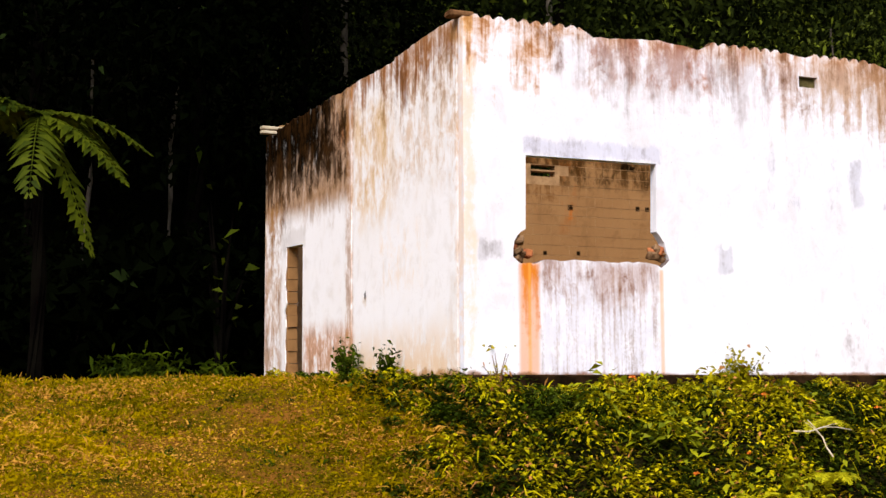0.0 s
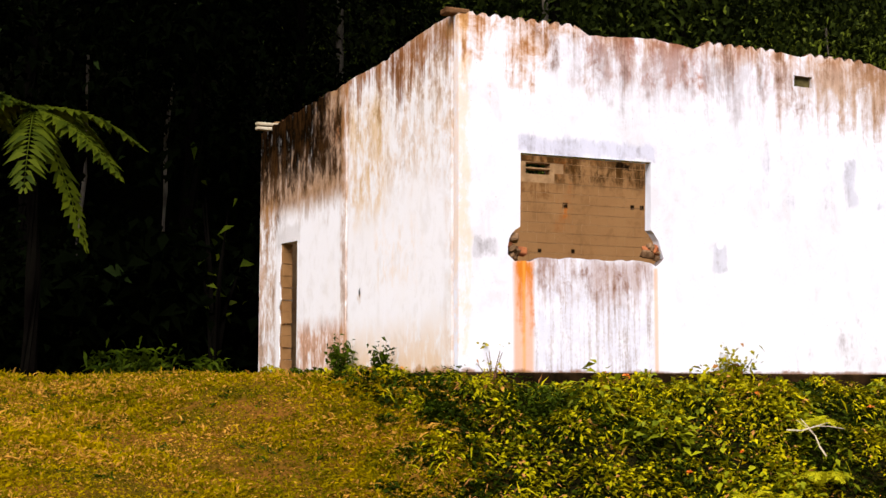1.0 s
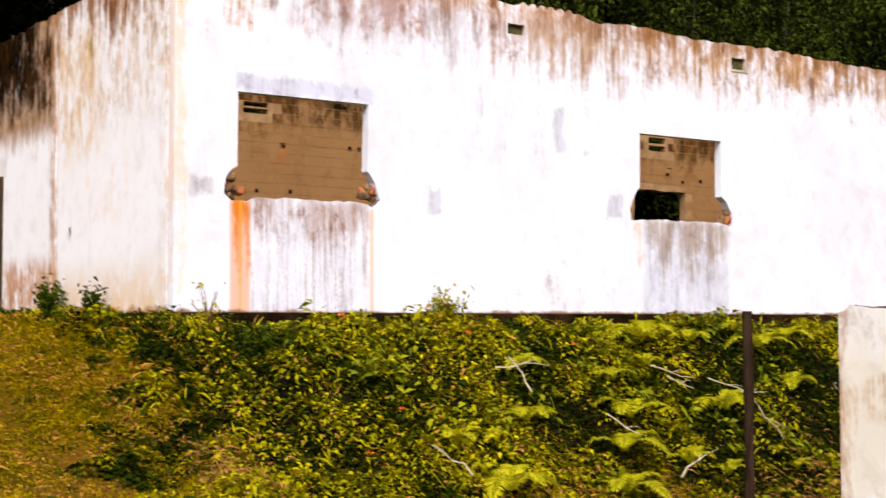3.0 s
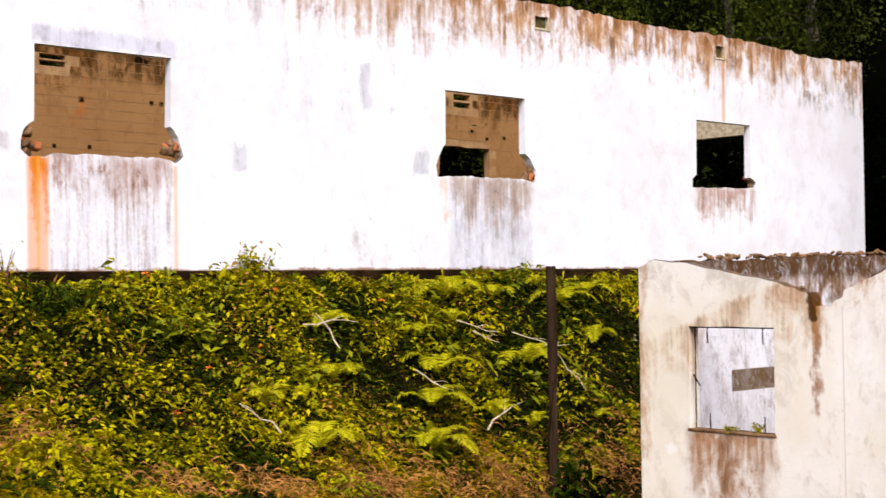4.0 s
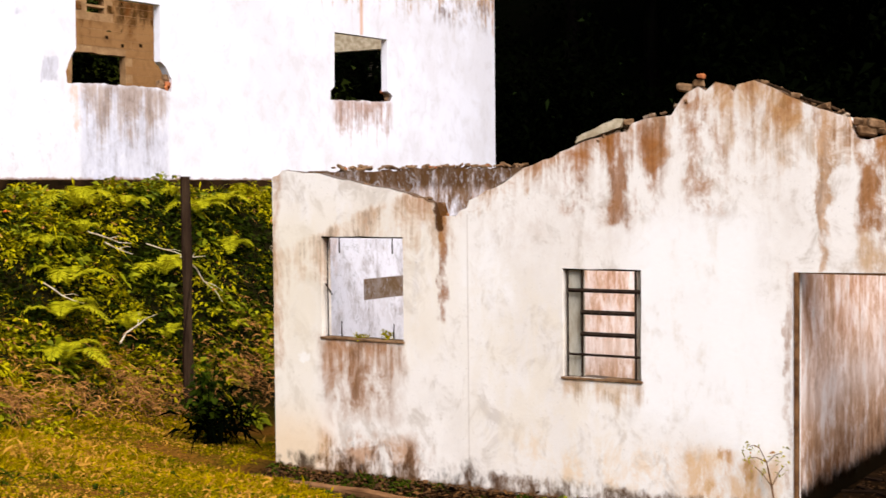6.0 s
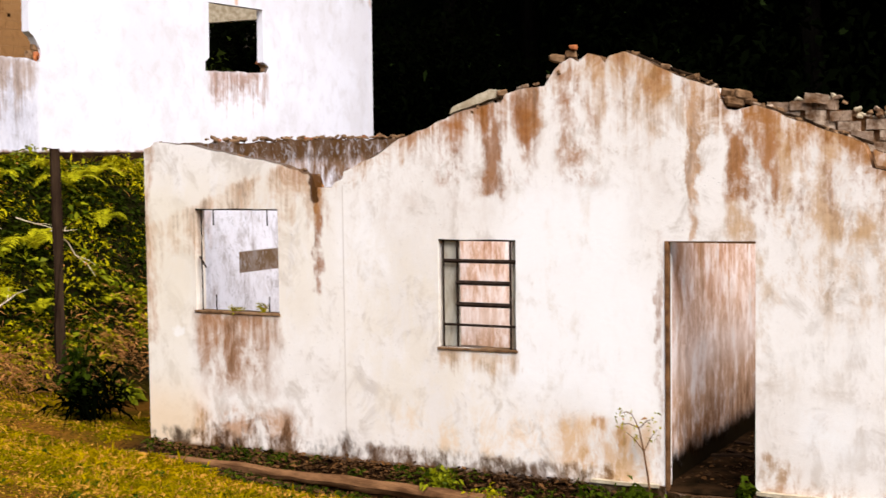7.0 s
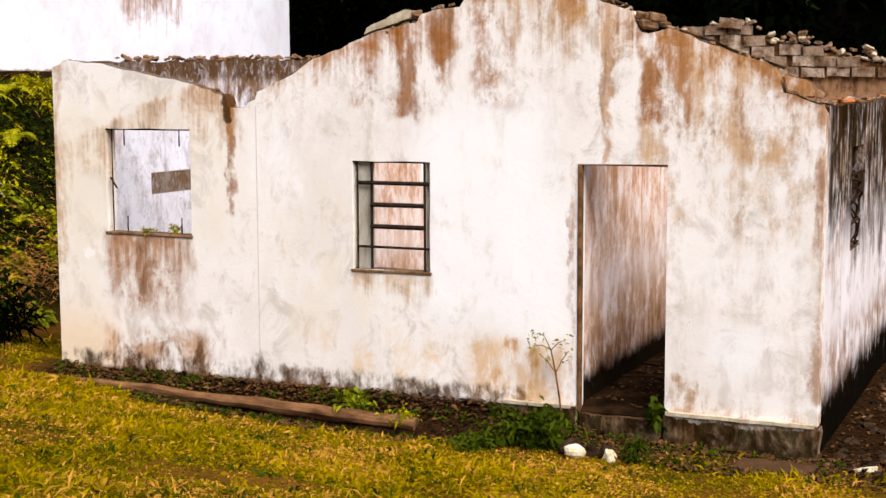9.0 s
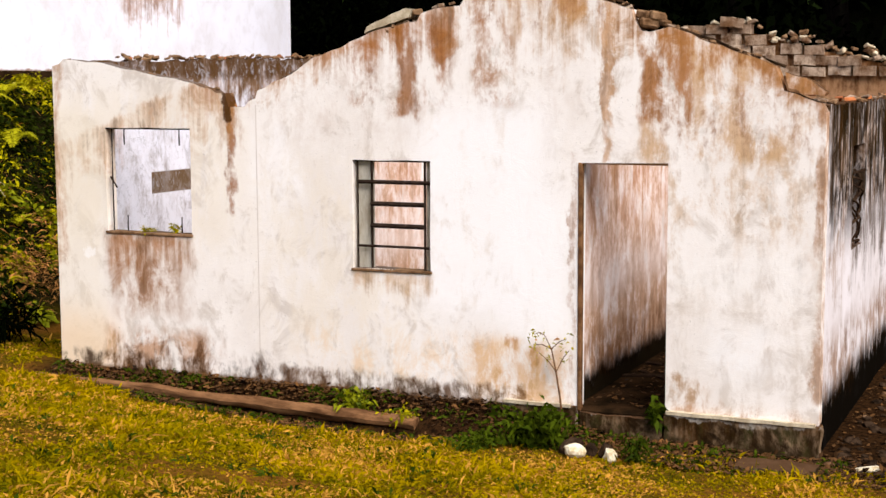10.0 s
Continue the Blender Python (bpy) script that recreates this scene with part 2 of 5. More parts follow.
west_mat = plaster("west_limewash", (0.88, 0.86, 0.89), 1, 7.5, 1.3, (0.52, 0.36, 0.24), 0.8, [
    (16.1, 20.05, 5.6, 7.6, 0.4, (0.56, 0.42, 0.30), 0.6, 0.45),
    (18.5, 20.0, 5.3, 7.0, 0.3, (0.62, 0.45, 0.14), 0.6, 0.55),
    (16.2, 20.05, 6.3, 7.6, 0.3, (0.26, 0.115, 0.045), 0.8, -3),
    (17.9, 18.5, 5.7, 7.5, 0.12, (0.20, 0.09, 0.04), 0.8, -3),
    (16.2, 20.05, 6.6, 7.55, 0.25, (0.18, 0.08, 0.03), 0.7, 0.25),
    (20.1, 24.4, 5.75, 7.7, 0.2, (0.34, 0.22, 0.13), 0.85, 0),
    (20.1, 24.4, 6.6, 7.6, 0.2, (0.30, 0.12, 0.03), 0.7, 0.5),
    (20.15, 24.4, 5.95, 7.7, 0.15, SOOT_OR_HOLE, 1.0, 0.52),
    (20.8, 24.4, 6.25, 7.7, 0.25, SOOT_OR_HOLE, 1.0, 0.75),
    (21.4, 24.4, 6.7, 7.7, 0.2, SOOT_OR_HOLE, 1.0, 1.2),
    (22.9, 24.4, 5.2, 6.4, 0.3, (0.10, 0.06, 0.035), 0.85, 0.5),
    (20.4, 22.4, 5.0, 6.0, 0.3, (0.34, 0.23, 0.16), 0.6, -3),
    (23.3, 24.4, 3.0, 6.0, 0.15, (0.42, 0.26, 0.14), 0.75, 0.6),
    (19.95, 20.25, 3.0, 7.4, 0.06, (0.42, 0.25, 0.13), 0.6, 0.65),
    (16.15, 16.5, 3.2, 7.5, 0.15, (0.55, 0.40, 0.26), 0.5, 0.5),
    (17.4, 19.0, 4.3, 5.0, 0.25, (0.72, 0.55, 0.30), 0.4, 0.35),
    (16.4, 20.0, 2.7, 3.5, 0.45, (0.66, 0.46, 0.16), 0.6, 0.8),
    (20.0, 22.2, 2.9, 3.8, 0.2, (0.50, 0.24, 0.07), 0.75, 0.75),
    (22.1, 23.3, 5.2, 5.5, 0.05, (0.70, 0.66, 0.66), 0.7, 0),
    # a small hole, its dark inside painted on
    (19.46, 19.53, 4.17, 4.3, 0.015, SOOT_OR_HOLE, 0.95, 0),
    (19.42, 19.56, 3.9, 4.2, 0.04, (0.5, 0.36, 0.16), 0.5, -3),
], (2.95, 3.35, (0.42, 0.20, 0.06)), 4.0, 0.7, (0.24, 0.11, 0.04), (0.97, 0.95, 0.92), rough_tone=0.25)
house_mat = plaster("house_limewash", (0.87, 0.83, 0.80), 1, 3.78, 0.85, (0.50, 0.34, 0.24), 0.9, [
    (5.5, 7.1, 0.2, 2.0, 0.4, (0.80, 0.72, 0.60), 0.5, 0.6),
    (7.3, 9.5, 1.2, 2.75, 0.3, (0.82, 0.74, 0.62), 0.5, 0.8),
    (4.0, 7.1, 2.3, 3.7, 0.3, (0.62, 0.52, 0.46), 0.55, 0.4),
    (5.05, 6.9, 2.45, 3.35, 0.12, (0.34, 0.17, 0.075), 0.75, -3),
    (5.85, 6.12, 2.6, 3.2, 0.05, (0.34, 0.16, 0.06), 0.75, 0.6),
    (5.5, 5.65, 2.5, 3.4, 0.035, (0.30, 0.14, 0.045), 0.8, 0.8),
    (5.15, 5.42, 2.6, 3.4, 0.05, (0.34, 0.16, 0.06), 0.65, 0.55),
    (5.3, 5.75, 2.48, 2.75, 0.06, (0.32, 0.17, 0.08), 0.75, 0.55),
    (4.55, 4.9, 2.6, 3.65, 0.06, (0.36, 0.19, 0.09), 0.75, 0.5),
    (3.6, 4.6, 2.2, 3.7, 0.15, (0.50, 0.36, 0.25), 0.6, -3),
    (3.5, 5.1, 3.3, 3.8, 0.12, (0.28, 0.13, 0.05), 0.75, 0.35),
    (4.2, 5.45, 0.7, 2.6, 0.25, (0.93, 0.92, 0.93), 0.9, 0.9),
    (3.95, 4.6, 0.5, 1.8, 0.25, (0.93, 0.92, 0.93), 0.85, 0.9),
    (6.6, 7.2, 1.7, 2.4, 0.12, (0.92, 0.90, 0.90), 0.7, 0.55),
    (1.95, 3.40, 2.15, 3.25, 0.05, (0.50, 0.37, 0.27), 0.7, 0.5),
    (1.95, 3.40, 2.25, 3.25, 0.06, (0.38, 0.21, 0.11), 0.7, 0.3),
    (2.95, 3.41, 2.45, 3.25, 0.04, (0.33, 0.165, 0.07), 0.8, 0.6),
    (2.3, 3.0, 2.7, 3.2, 0.1, (0.33, 0.165, 0.07), 0.65, 0.45),
    (1.86, 2.35, 2.62, 3.0, 0.06, (0.36, 0.21, 0.12), 0.85, 0.75),
    (1.7, 1.93, 0.2, 2.7, 0.03, (0.36, 0.21, 0.12), 0.75, 0.7),
    (1.9, 3.4, 1.0, 2.3, 0.3, (0.50, 0.40, 0.32), 0.6, 0.42),
    (1.9, 3.1, -0.1, 1.2, 0.3, (0.60, 0.52, 0.44), 0.55, 0.42),
    (1.9, 3.1, 1.0, 1.5, 0.2, (0.92, 0.91, 0.90), 0.7, 0.7),
    (2.2, 2.8, 0.3, 0.8, 0.2, (0.94, 0.94, 0.95), 0.7, 0.6),
    (3.62, 3.72, 2.1, 3.55, 0.02, (0.46, 0.27, 0.10), 0.65, 0.7),
    (7.125, 7.136, -0.1, 2.6, 0.005, (0.5, 0.42, 0.36), 0.5, -1),
    (7.38, 7.46, 1.55, 2.7, 0.02, (0.26, 0.11, 0.03), 0.85, 0.7),
    (7.3, 7.55, 1.5, 2.6, 0.05, (0.42, 0.26, 0.14), 0.65, -3),
    (7.42, 7.49, 2.45, 2.75, 0.015, (0.06, 0.03, 0.012), 0.95, 0),
    (7.9, 8.88, 0.5, 1.33, 0.08, (0.62, 0.52, 0.46), 0.7, 0.8),
    (7.9, 8.88, 0.5, 1.33, 0.08, (0.36, 0.19, 0.085), 0.8, -3),
    (8.05, 8.8, 0.55, 1.1, 0.12, (0.34, 0.18, 0.085), 0.75, 0.42),
    (7.6, 8.95, -0.15, 0.36, 0.1, (0.40, 0.22, 0.09), 0.75, 0.6),
    (7.7, 8.93, -0.15, 0.30, 0.08, (0.10, 0.05, 0.02), 0.9, 0.42),
    (8.85, 9.7, -0.3, 0.5, 0.3, (0.76, 0.58, 0.34), 0.55, 0),
    (8.95, 9.6, -0.2, 2.5, 0.12, (0.80, 0.72, 0.58), 0.4, 0),
    (9.4, 9.6, 1.0, 3.1, 0.04, (0.45, 0.26, 0.13), 0.6, 0.5),
    (9.04, 9.2, 1.1, 1.18, 0.012, (0.93, 0.92, 0.92), 0.6, 0),
    (5.3, 6.1, 0.65, 1.07, 0.06, (0.55, 0.43, 0.34), 0.65, -3),
    (4.48, 4.6, 0.45, 0.56, 0.03, (0.46, 0.26, 0.09), 0.8, 0.7),
    (4.27, 4.38, 0.3, 0.5, 0.03, (0.46, 0.26, 0.09), 0.8, 0.7),
    (4.0, 4.95, -0.05, 0.5, 0.1, (0.60, 0.44, 0.28), 0.7, 0.6),
    (4.0, 4.85, 0.0, 0.3, 0.06, (0.46, 0.26, 0.10), 0.7, 0.32),
    (2.75, 3.12, 0.1, 0.34, 0.04, (0.44, 0.30, 0.17), 0.7, 0.45),
    (4.0, 6.6, -0.1, 0.5, 0.2, (0.70, 0.58, 0.46), 0.5, 0.4),
    (4.4, 7.2, -0.3, 0.12, 0.04, (0.13, 0.075, 0.04), 0.85, 0.5),
    (4.6, 9.5, -0.3, 0.10, 0.05, (0.03, 0.016, 0.006), 0.92, 0.5),
    (7.0, 7.2, -0.2, 0.2, 0.06, (0.05, 0.025, 0.01), 0.85, 0.6),
    (3.94, 4.0, -0.1, 2.2, 0.015, (0.30, 0.15, 0.05), 0.6, 0.5),
    (1.8, 3.14, -0.1, 0.1, 0.05, (0.42, 0.24, 0.10), 0.7, 0.5),
], (-0.15, 0.2, (0.14, 0.07, 0.028)), 9.0, 0.75, (0.32, 0.16, 0.07), gable=(4.5, 0.37), rough_tone=0.7)
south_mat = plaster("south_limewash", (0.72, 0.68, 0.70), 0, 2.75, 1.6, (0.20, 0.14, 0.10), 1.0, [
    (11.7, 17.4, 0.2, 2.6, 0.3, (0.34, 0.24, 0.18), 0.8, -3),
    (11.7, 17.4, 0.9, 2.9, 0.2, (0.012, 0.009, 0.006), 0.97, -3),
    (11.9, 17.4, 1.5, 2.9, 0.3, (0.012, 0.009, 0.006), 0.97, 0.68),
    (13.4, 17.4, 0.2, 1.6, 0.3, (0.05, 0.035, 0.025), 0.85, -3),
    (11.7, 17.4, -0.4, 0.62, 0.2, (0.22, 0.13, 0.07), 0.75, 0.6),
    (11.7, 17.4, -0.4, 0.22, 0.14, SOOT_OR_HOLE, 1.0, 1.0),
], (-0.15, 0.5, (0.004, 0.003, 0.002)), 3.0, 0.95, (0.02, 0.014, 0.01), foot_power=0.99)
inner_mat = plaster("inner_limewash", (0.88, 0.79, 0.77), 0, 2.7, 1.6, (0.62, 0.38, 0.28), 1.0, [
    (11.8, 17.4, 1.0, 2.8, 0.3, (0.52, 0.30, 0.21), 0.65, -3),
    (11.8, 17.4, 1.0, 2.8, 0.4, (0.56, 0.36, 0.27), 0.65, 0.6),
    (11.8, 17.4, 1.4, 2.8, 0.3, (0.40, 0.20, 0.12), 0.6, 0.4),
    (11.8, 17.4, 0.1, 0.9, 0.25, (0.44, 0.27, 0.16), 0.75, 0.8),
    (11.8, 17.4, 0.0, 0.5, 0.2, (0.16, 0.08, 0.035), 0.8, 0.6),
    (11.8, 17.4, -0.1, 0.22, 0.1, SOOT_OR_HOLE, 1.0, 0),
], (-0.1, 0.52, (0.012, 0.008, 0.004)), 6.0, 0.8, (0.38, 0.19, 0.11), foot_power=0.99)
annex_mat = plaster("annex_limewash", (0.80, 0.80, 0.88), 0, 3.1, 0.7, (0.30, 0.20, 0.14), 0.9, [
    (13.24, 14.1, 1.59, 1.83, 0.006, (0.12, 0.085, 0.05), 0.97, -1),
    (11.8, 17.4, 1.9, 2.9, 0.2, (0.30, 0.20, 0.15), 0.75, -3),
    (11.8, 17.4, 2.5, 3.3, 0.1, (0.15, 0.10, 0.065), 0.92, 0.6),
    (11.8, 17.4, 2.85, 3.3, 0.06, (0.085, 0.055, 0.035), 0.92, 0.95),
    (12.3, 12.7, 1.3, 2.4, 0.1, (0.40, 0.24, 0.15), 0.7, -3),
    (12.4, 14.2, 1.1, 2.4, 0.3, (0.46, 0.42, 0.42), 0.6, 0.35),
], None, 2.0, 0.7, peel=1.0)
block_mat = plaster("bare_block", (0.29, 0.15, 0.06), 0, 7.5, 1.9, (0.13, 0.065, 0.025), 0.9, [
    (11.5, 27.0, 6.75, 7.6, 0.15, (0.035, 0.02, 0.008), 0.9, 0.6),
    (13.35, 13.75, 5.8, 7.2, 0.08, (0.3, 0.12, 0.04), 0.5, 0.4),
    # black dots and the notch are holes, their dark insides painted on
    (13.55, 13.66, 6.27, 6.38, 0.012, SOOT_OR_HOLE, 0.97, -1), (15.08, 15.17, 6.33, 6.42, 0.012, SOOT_OR_HOLE, 0.97, -1), (15.30, 15.39, 6.33, 6.42, 0.012, SOOT_OR_HOLE, 0.97, -1),
    (13.0, 13.08, 5.39, 5.47, 0.012, SOOT_OR_HOLE, 0.97, -1), (13.73, 13.81, 5.41, 5.49, 0.012, SOOT_OR_HOLE, 0.97, -1), (15.35, 15.44, 5.38, 5.46, 0.012, SOOT_OR_HOLE, 0.97, -1),
    (13.57, 13.65, 6.1, 6.27, 0.02, (0.4, 0.15, 0.04), 0.7, 0), (14.75, 15.1, 7.12, 7.24, 0.03, SOOT_OR_HOLE, 0.97, 0),
    (23.9, 24.0, 6.35, 6.43, 0.012, SOOT_OR_HOLE, 0.97, -1), (24.4, 24.5, 6.2, 6.28, 0.012, SOOT_OR_HOLE, 0.97, -1), (25.0, 25.1, 6.25, 6.33, 0.012, SOOT_OR_HOLE, 0.97, -1),
], None, 5.0, 0.75, (0.15, 0.06, 0.025))
back_mat = plaster("back_render", (0.34, 0.19, 0.10), 1, 3.2, 1.0, (0.10, 0.05, 0.025), 1.0, [
    (1.8, 9.5, 2.5, 3.3, 0.2, (0.06, 0.03, 0.015), 0.9, 0.4),
], None, 7.0, 0.9, (0.06, 0.03, 0.015))
joint_mat = plain("mortar", (0.40, 0.24, 0.115), (0.24, 0.13, 0.06), 3.0)
brick_mat = plain("weathered_brick", (0.62, 0.48, 0.36), (0.12, 0.06, 0.028), 7.0, vary=True, dist=0.03, bump=0.8)
footing_mat = plaster("footing_render", (0.22, 0.145, 0.085), 1, 0.15, 0.9, (0.07, 0.04, 0.02), 1.0, [
    (1.7, 4.7, -0.5, -0.03, 0.04, (0.016, 0.010, 0.005), 0.95, 0.68),
    (1.7, 4.7, -0.5, -0.02, 0.05, (0.03, 0.035, 0.008), 0.8, 0.3),
    # pale line along the top edge: light caught there, painted in
    (1.7, 4.7, -0.035, 0.02, 0.008, (0.6, 0.56, 0.5), 0.8, 0.5),
    (1.7, 4.7, -0.5, -0.02, 0.1, (0.03, 0.025, 0.01), 0.8, 0.2),
], (-0.42, 0.05, (0.025, 0.018, 0.008)), 8.0, 0.95, (0.03, 0.018, 0.008), foot_power=0.95)
concrete_mat = plain("old_concrete", (0.035, 0.018, 0.008), (0.006, 0.004, 0.002), 3.0, dist=0.02)
vent_mat = plain("mossy_block", (0.16, 0.13, 0.05), (0.06, 0.05, 0.02), 12.0)
crust_mat = plain("blackened_mortar", (0.07, 0.04, 0.022), (0.012, 0.008, 0.005), 9.0, dist=0.02)
rubble_mat = plain("broken_masonry", (0.30, 0.18, 0.10), (0.09, 0.045, 0.02), 8.0, dist=0.03)
terracotta_mat = plain("terracotta", (0.5, 0.17, 0.06), (0.3, 0.1, 0.05), 5.0)
iron_mat = plain("rusty_iron", (0.045, 0.03, 0.022), (0.02, 0.013, 0.01), 20.0, rough=0.7, metal=0.3)
wood_mat = plain("grey_wood", (0.22, 0.11, 0.05), (0.07, 0.032, 0.014), 9.0, (1, 0.25, 1), dist=0.02)
post_mat = plain("old_post_wood", (0.045, 0.027, 0.016), (0.02, 0.011, 0.007), 9.0, (1, 1, 0.15), dist=0.02)
# near black: the wood's shade is put into the bark colour
bark_mat = plain("bark", (0.004, 0.0035, 0.0025), (0.0015, 0.001, 0.001), 4.0, (1, 1, 0.3), spec=0.0, dist=0.03)
pale_bark_mat = plain("pale_bark", (0.12, 0.10, 0.08), (0.03, 0.025, 0.02), 5.0, (1, 1, 0.4), dist=0.02)
bleached_mat = plain("bleached_wood", (0.66, 0.56, 0.42), (0.38, 0.28, 0.18), 12.0, (1, 1, 0.5), dist=0.01)
frame_mat = plain("faded_frame_paint", (0.55, 0.52, 0.44), (0.3, 0.25, 0.18), 8.0, (1, 1, 0.3))
dark_stone_mat = plain("earthy_stone", (0.05, 0.03, 0.018), (0.008, 0.005, 0.003), 7.0, dist=0.03)
lime_mat = plain("lime_lump", (0.80, 0.74, 0.58), (0.50, 0.38, 0.20), 14.0, dist=0.02)
stone_mat = plain("pale_stone", (0.62, 0.54, 0.40), (0.36, 0.28, 0.18), 9.0)
# the wood's shade is in these near-black colours; the rare paler leaves are glints
shaded_forest_leaf = leafage("shaded_forest_leaf", (0.0006, 0.001, 0.0003), (0.0014, 0.0022, 0.0006), (0.012, 0.02, 0.005), 0.008, rough=0.9, spec=0.0, thin=0.05)
# the few pale leaves are highlights, painted by leaf colour
mid_leaf = leafage("mid_leaf", (0.0015, 0.003, 0.0005), (0.020, 0.029, 0.003), (0.11, 0.14, 0.012), 0.05, rough=0.8, spec=0.03, thin=0.12)
edge_leaf = leafage("edge_leaf", (0.010, 0.018, 0.002), (0.085, 0.105, 0.008), spec=0.05, thin=0.2)
fern_leaf = leafage("fern_leaf", (0.30, 0.30, 0.006), (0.60, 0.54, 0.014), spec=0.03, thin=0.35)
tree_fern_leaf = leafage("tree_fern_leaf", (0.008, 0.018, 0.0015), (0.058, 0.072, 0.003), spec=0.03, thin=0.2)
weed_leaf = leafage("weed_leaf", (0.03, 0.05, 0.001), (0.50, 0.41, 0.003), (0.45, 0.2, 0.05), 0.05, spec=0.02, thin=0.15)
# leaf colour that stands in for shade between the weed mounds
gap_shade_leaf = leafage("hollow_shade_leaf", (0.004, 0.009, 0.0006), (0.030, 0.042, 0.0015), spec=0.02, thin=0.15)
broad_leaf = leafage("broad_weed_leaf", (0.02, 0.045, 0.001), (0.26, 0.26, 0.004), spec=0.08, thin=0.15)
# dark copy of the weed leaf: deep green with shade put into it
shade_weed_leaf = leafage("shaded_weed_leaf", (0.008, 0.018, 0.001), (0.06, 0.085, 0.003), spec=0.02, thin=0.2)
grass_leaf = leafage("grass_leaf", (0.03, 0.05, 0.001), (0.40, 0.26, 0.001), (0.54, 0.27, 0.04), 0.22, rough=0.9, spec=0.0, thin=0.3)
flower_leaf = leafage("orange_petal", (0.7, 0.12, 0.01), (0.8, 0.2, 0.02))
dry_leaf = leafage("dry_stalk", (0.62, 0.27, 0.07), (0.16, 0.07, 0.02), rough=0.85, spec=0.1, thin=0.1)
litter_leaf = leafage("leaf_litter", (0.16, 0.07, 0.02), (0.015, 0.008, 0.004), rough=0.85, spec=0.1, thin=0.05)


def ground_material():
    n = Nodes("turf_soil", 1.0, 0.0)
    ax = n.axes()
    a, b = n.noise(1.3, detail=6.0), n.noise(24.0, detail=5.0, shift=(4, 4, 4))
    col = n.mix(n.ramp(a, 0.35, 0.65), (0.06, 0.045, 0.002), (0.16, 0.065, 0.010))
    col = n.mix(n.ramp(b, 0.45, 0.75, 0, 0.85), col, (0.016, 0.013, 0.002))
    # bare earth beside the house
    w = n.op("MULTIPLY", n.op("SUBTRACT", n.noise(2.2, detail=5.0), 0.5), 1.2)
    m = n.box(n.op("ADD", ax[0], w), ax[2], 11.0, 19.0, -20.0, 20.0, 0.2)
    yy = n.op("MULTIPLY", n.ramp(ax[1], 0.0, 0.5), n.ramp(ax[1], 9.3, 9.9, 1.0, 0.0))
    earth = n.mix(n.ramp(b, 0.4, 0.7), (0.028, 0.013, 0.005), (0.004, 0.0025, 0.0015))
    col = n.mix(n.op("MULTIPLY", m, yy), col, earth)
    # bank soil darker: dark humus, plus the shade between weeds put into its colour
    rise = n.op("MULTIPLY", n.ramp(n.op("ADD", ax[1], w), 11.2, 12.4), n.ramp(n.op("ADD", ax[0], w), 5.6, 7.2))
    col = n.mix(rise, col, n.mix(n.ramp(b, 0.4, 0.7), (0.012, 0.010, 0.003), (0.004, 0.004, 0.0015)))
    # litter under the trees, near black: woods' shade put into the ground colour
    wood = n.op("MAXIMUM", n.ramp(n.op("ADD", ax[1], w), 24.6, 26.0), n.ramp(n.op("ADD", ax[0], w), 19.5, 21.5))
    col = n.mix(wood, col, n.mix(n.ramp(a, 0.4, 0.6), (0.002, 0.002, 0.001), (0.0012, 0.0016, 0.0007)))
    n.bump(n.op("ADD", a, b), 0.6, 0.05)
    return n.done(col)


turf_mat = ground_material()


# ---- building blocks ----
def link(name, me, mat, parent=None, label=""):
    if mat:
        me.materials.append(mat)
    ob = new(name, me)
    if parent:
        ob.parent = parent
    if label:
        ob["label"] = label
    return ob


def part(name, bm, mat, parent=None, label="", smooth=False):
    bmesh.ops.recalc_face_normals(bm, faces=bm.faces[:])
    for f in bm.faces:
        f.smooth = smooth
    me = bpy.data.meshes.new(name)
    bm.to_mesh(me)
    bm.free()
    return link(name, me, mat, parent, label)


def thing(name, at, label, category, group="", kind=""):
    e = new(name)
    e.location = at
    e.empty_display_size = 0.2
    return tagged(e, label, category, group, kind)


def cuboid(bm, lo, hi, bevel=0.0, jig=0.0, rng=None):
    """A box with chipped edges and slightly uneven corners."""
    r = bmesh.ops.create_cube(bm, size=1)
    c = (Vector(lo) + Vector(hi)) / 2
    d = Vector(hi) - Vector(lo)
    for v in r["verts"]:
        v.co = Vector([c[k] + v.co[k] * d[k] for k in range(3)])
        if jig:
            v.co += Vector([(rng or random).uniform(-jig, jig) for k in range(3)])
    if bevel:
        es = list({e for v in r["verts"] for e in v.link_edges})
        bmesh.ops.bevel(bm, geom=es, offset=bevel, segments=1, affect="EDGES", profile=0.5)
    return bm


def rough_block(bm, lo, hi, step, amp, seed):
    """A block cut into small faces and worn uneven all over."""
    n = [max(1, int((hi[k] - lo[k]) / step)) for k in range(3)]
    bm2 = cuboid(bm, lo, hi)
    for k in range(3):
        for i in range(1, n[k]):
            p, q = [0, 0, 0], [0, 0, 0]
            p[k], q[k] = lo[k] + (hi[k] - lo[k]) * i / n[k], 1
            bmesh.ops.bisect_plane(bm, geom=bm.verts[:] + bm.edges[:] + bm.faces[:], plane_co=p, plane_no=q)
    for v in bm.verts:
        v.co += noise.noise_vector(v.co * 6 + Vector((seed, 0, 0))) * amp + noise.noise_vector(v.co * 17) * amp * 0.6
    return bm2


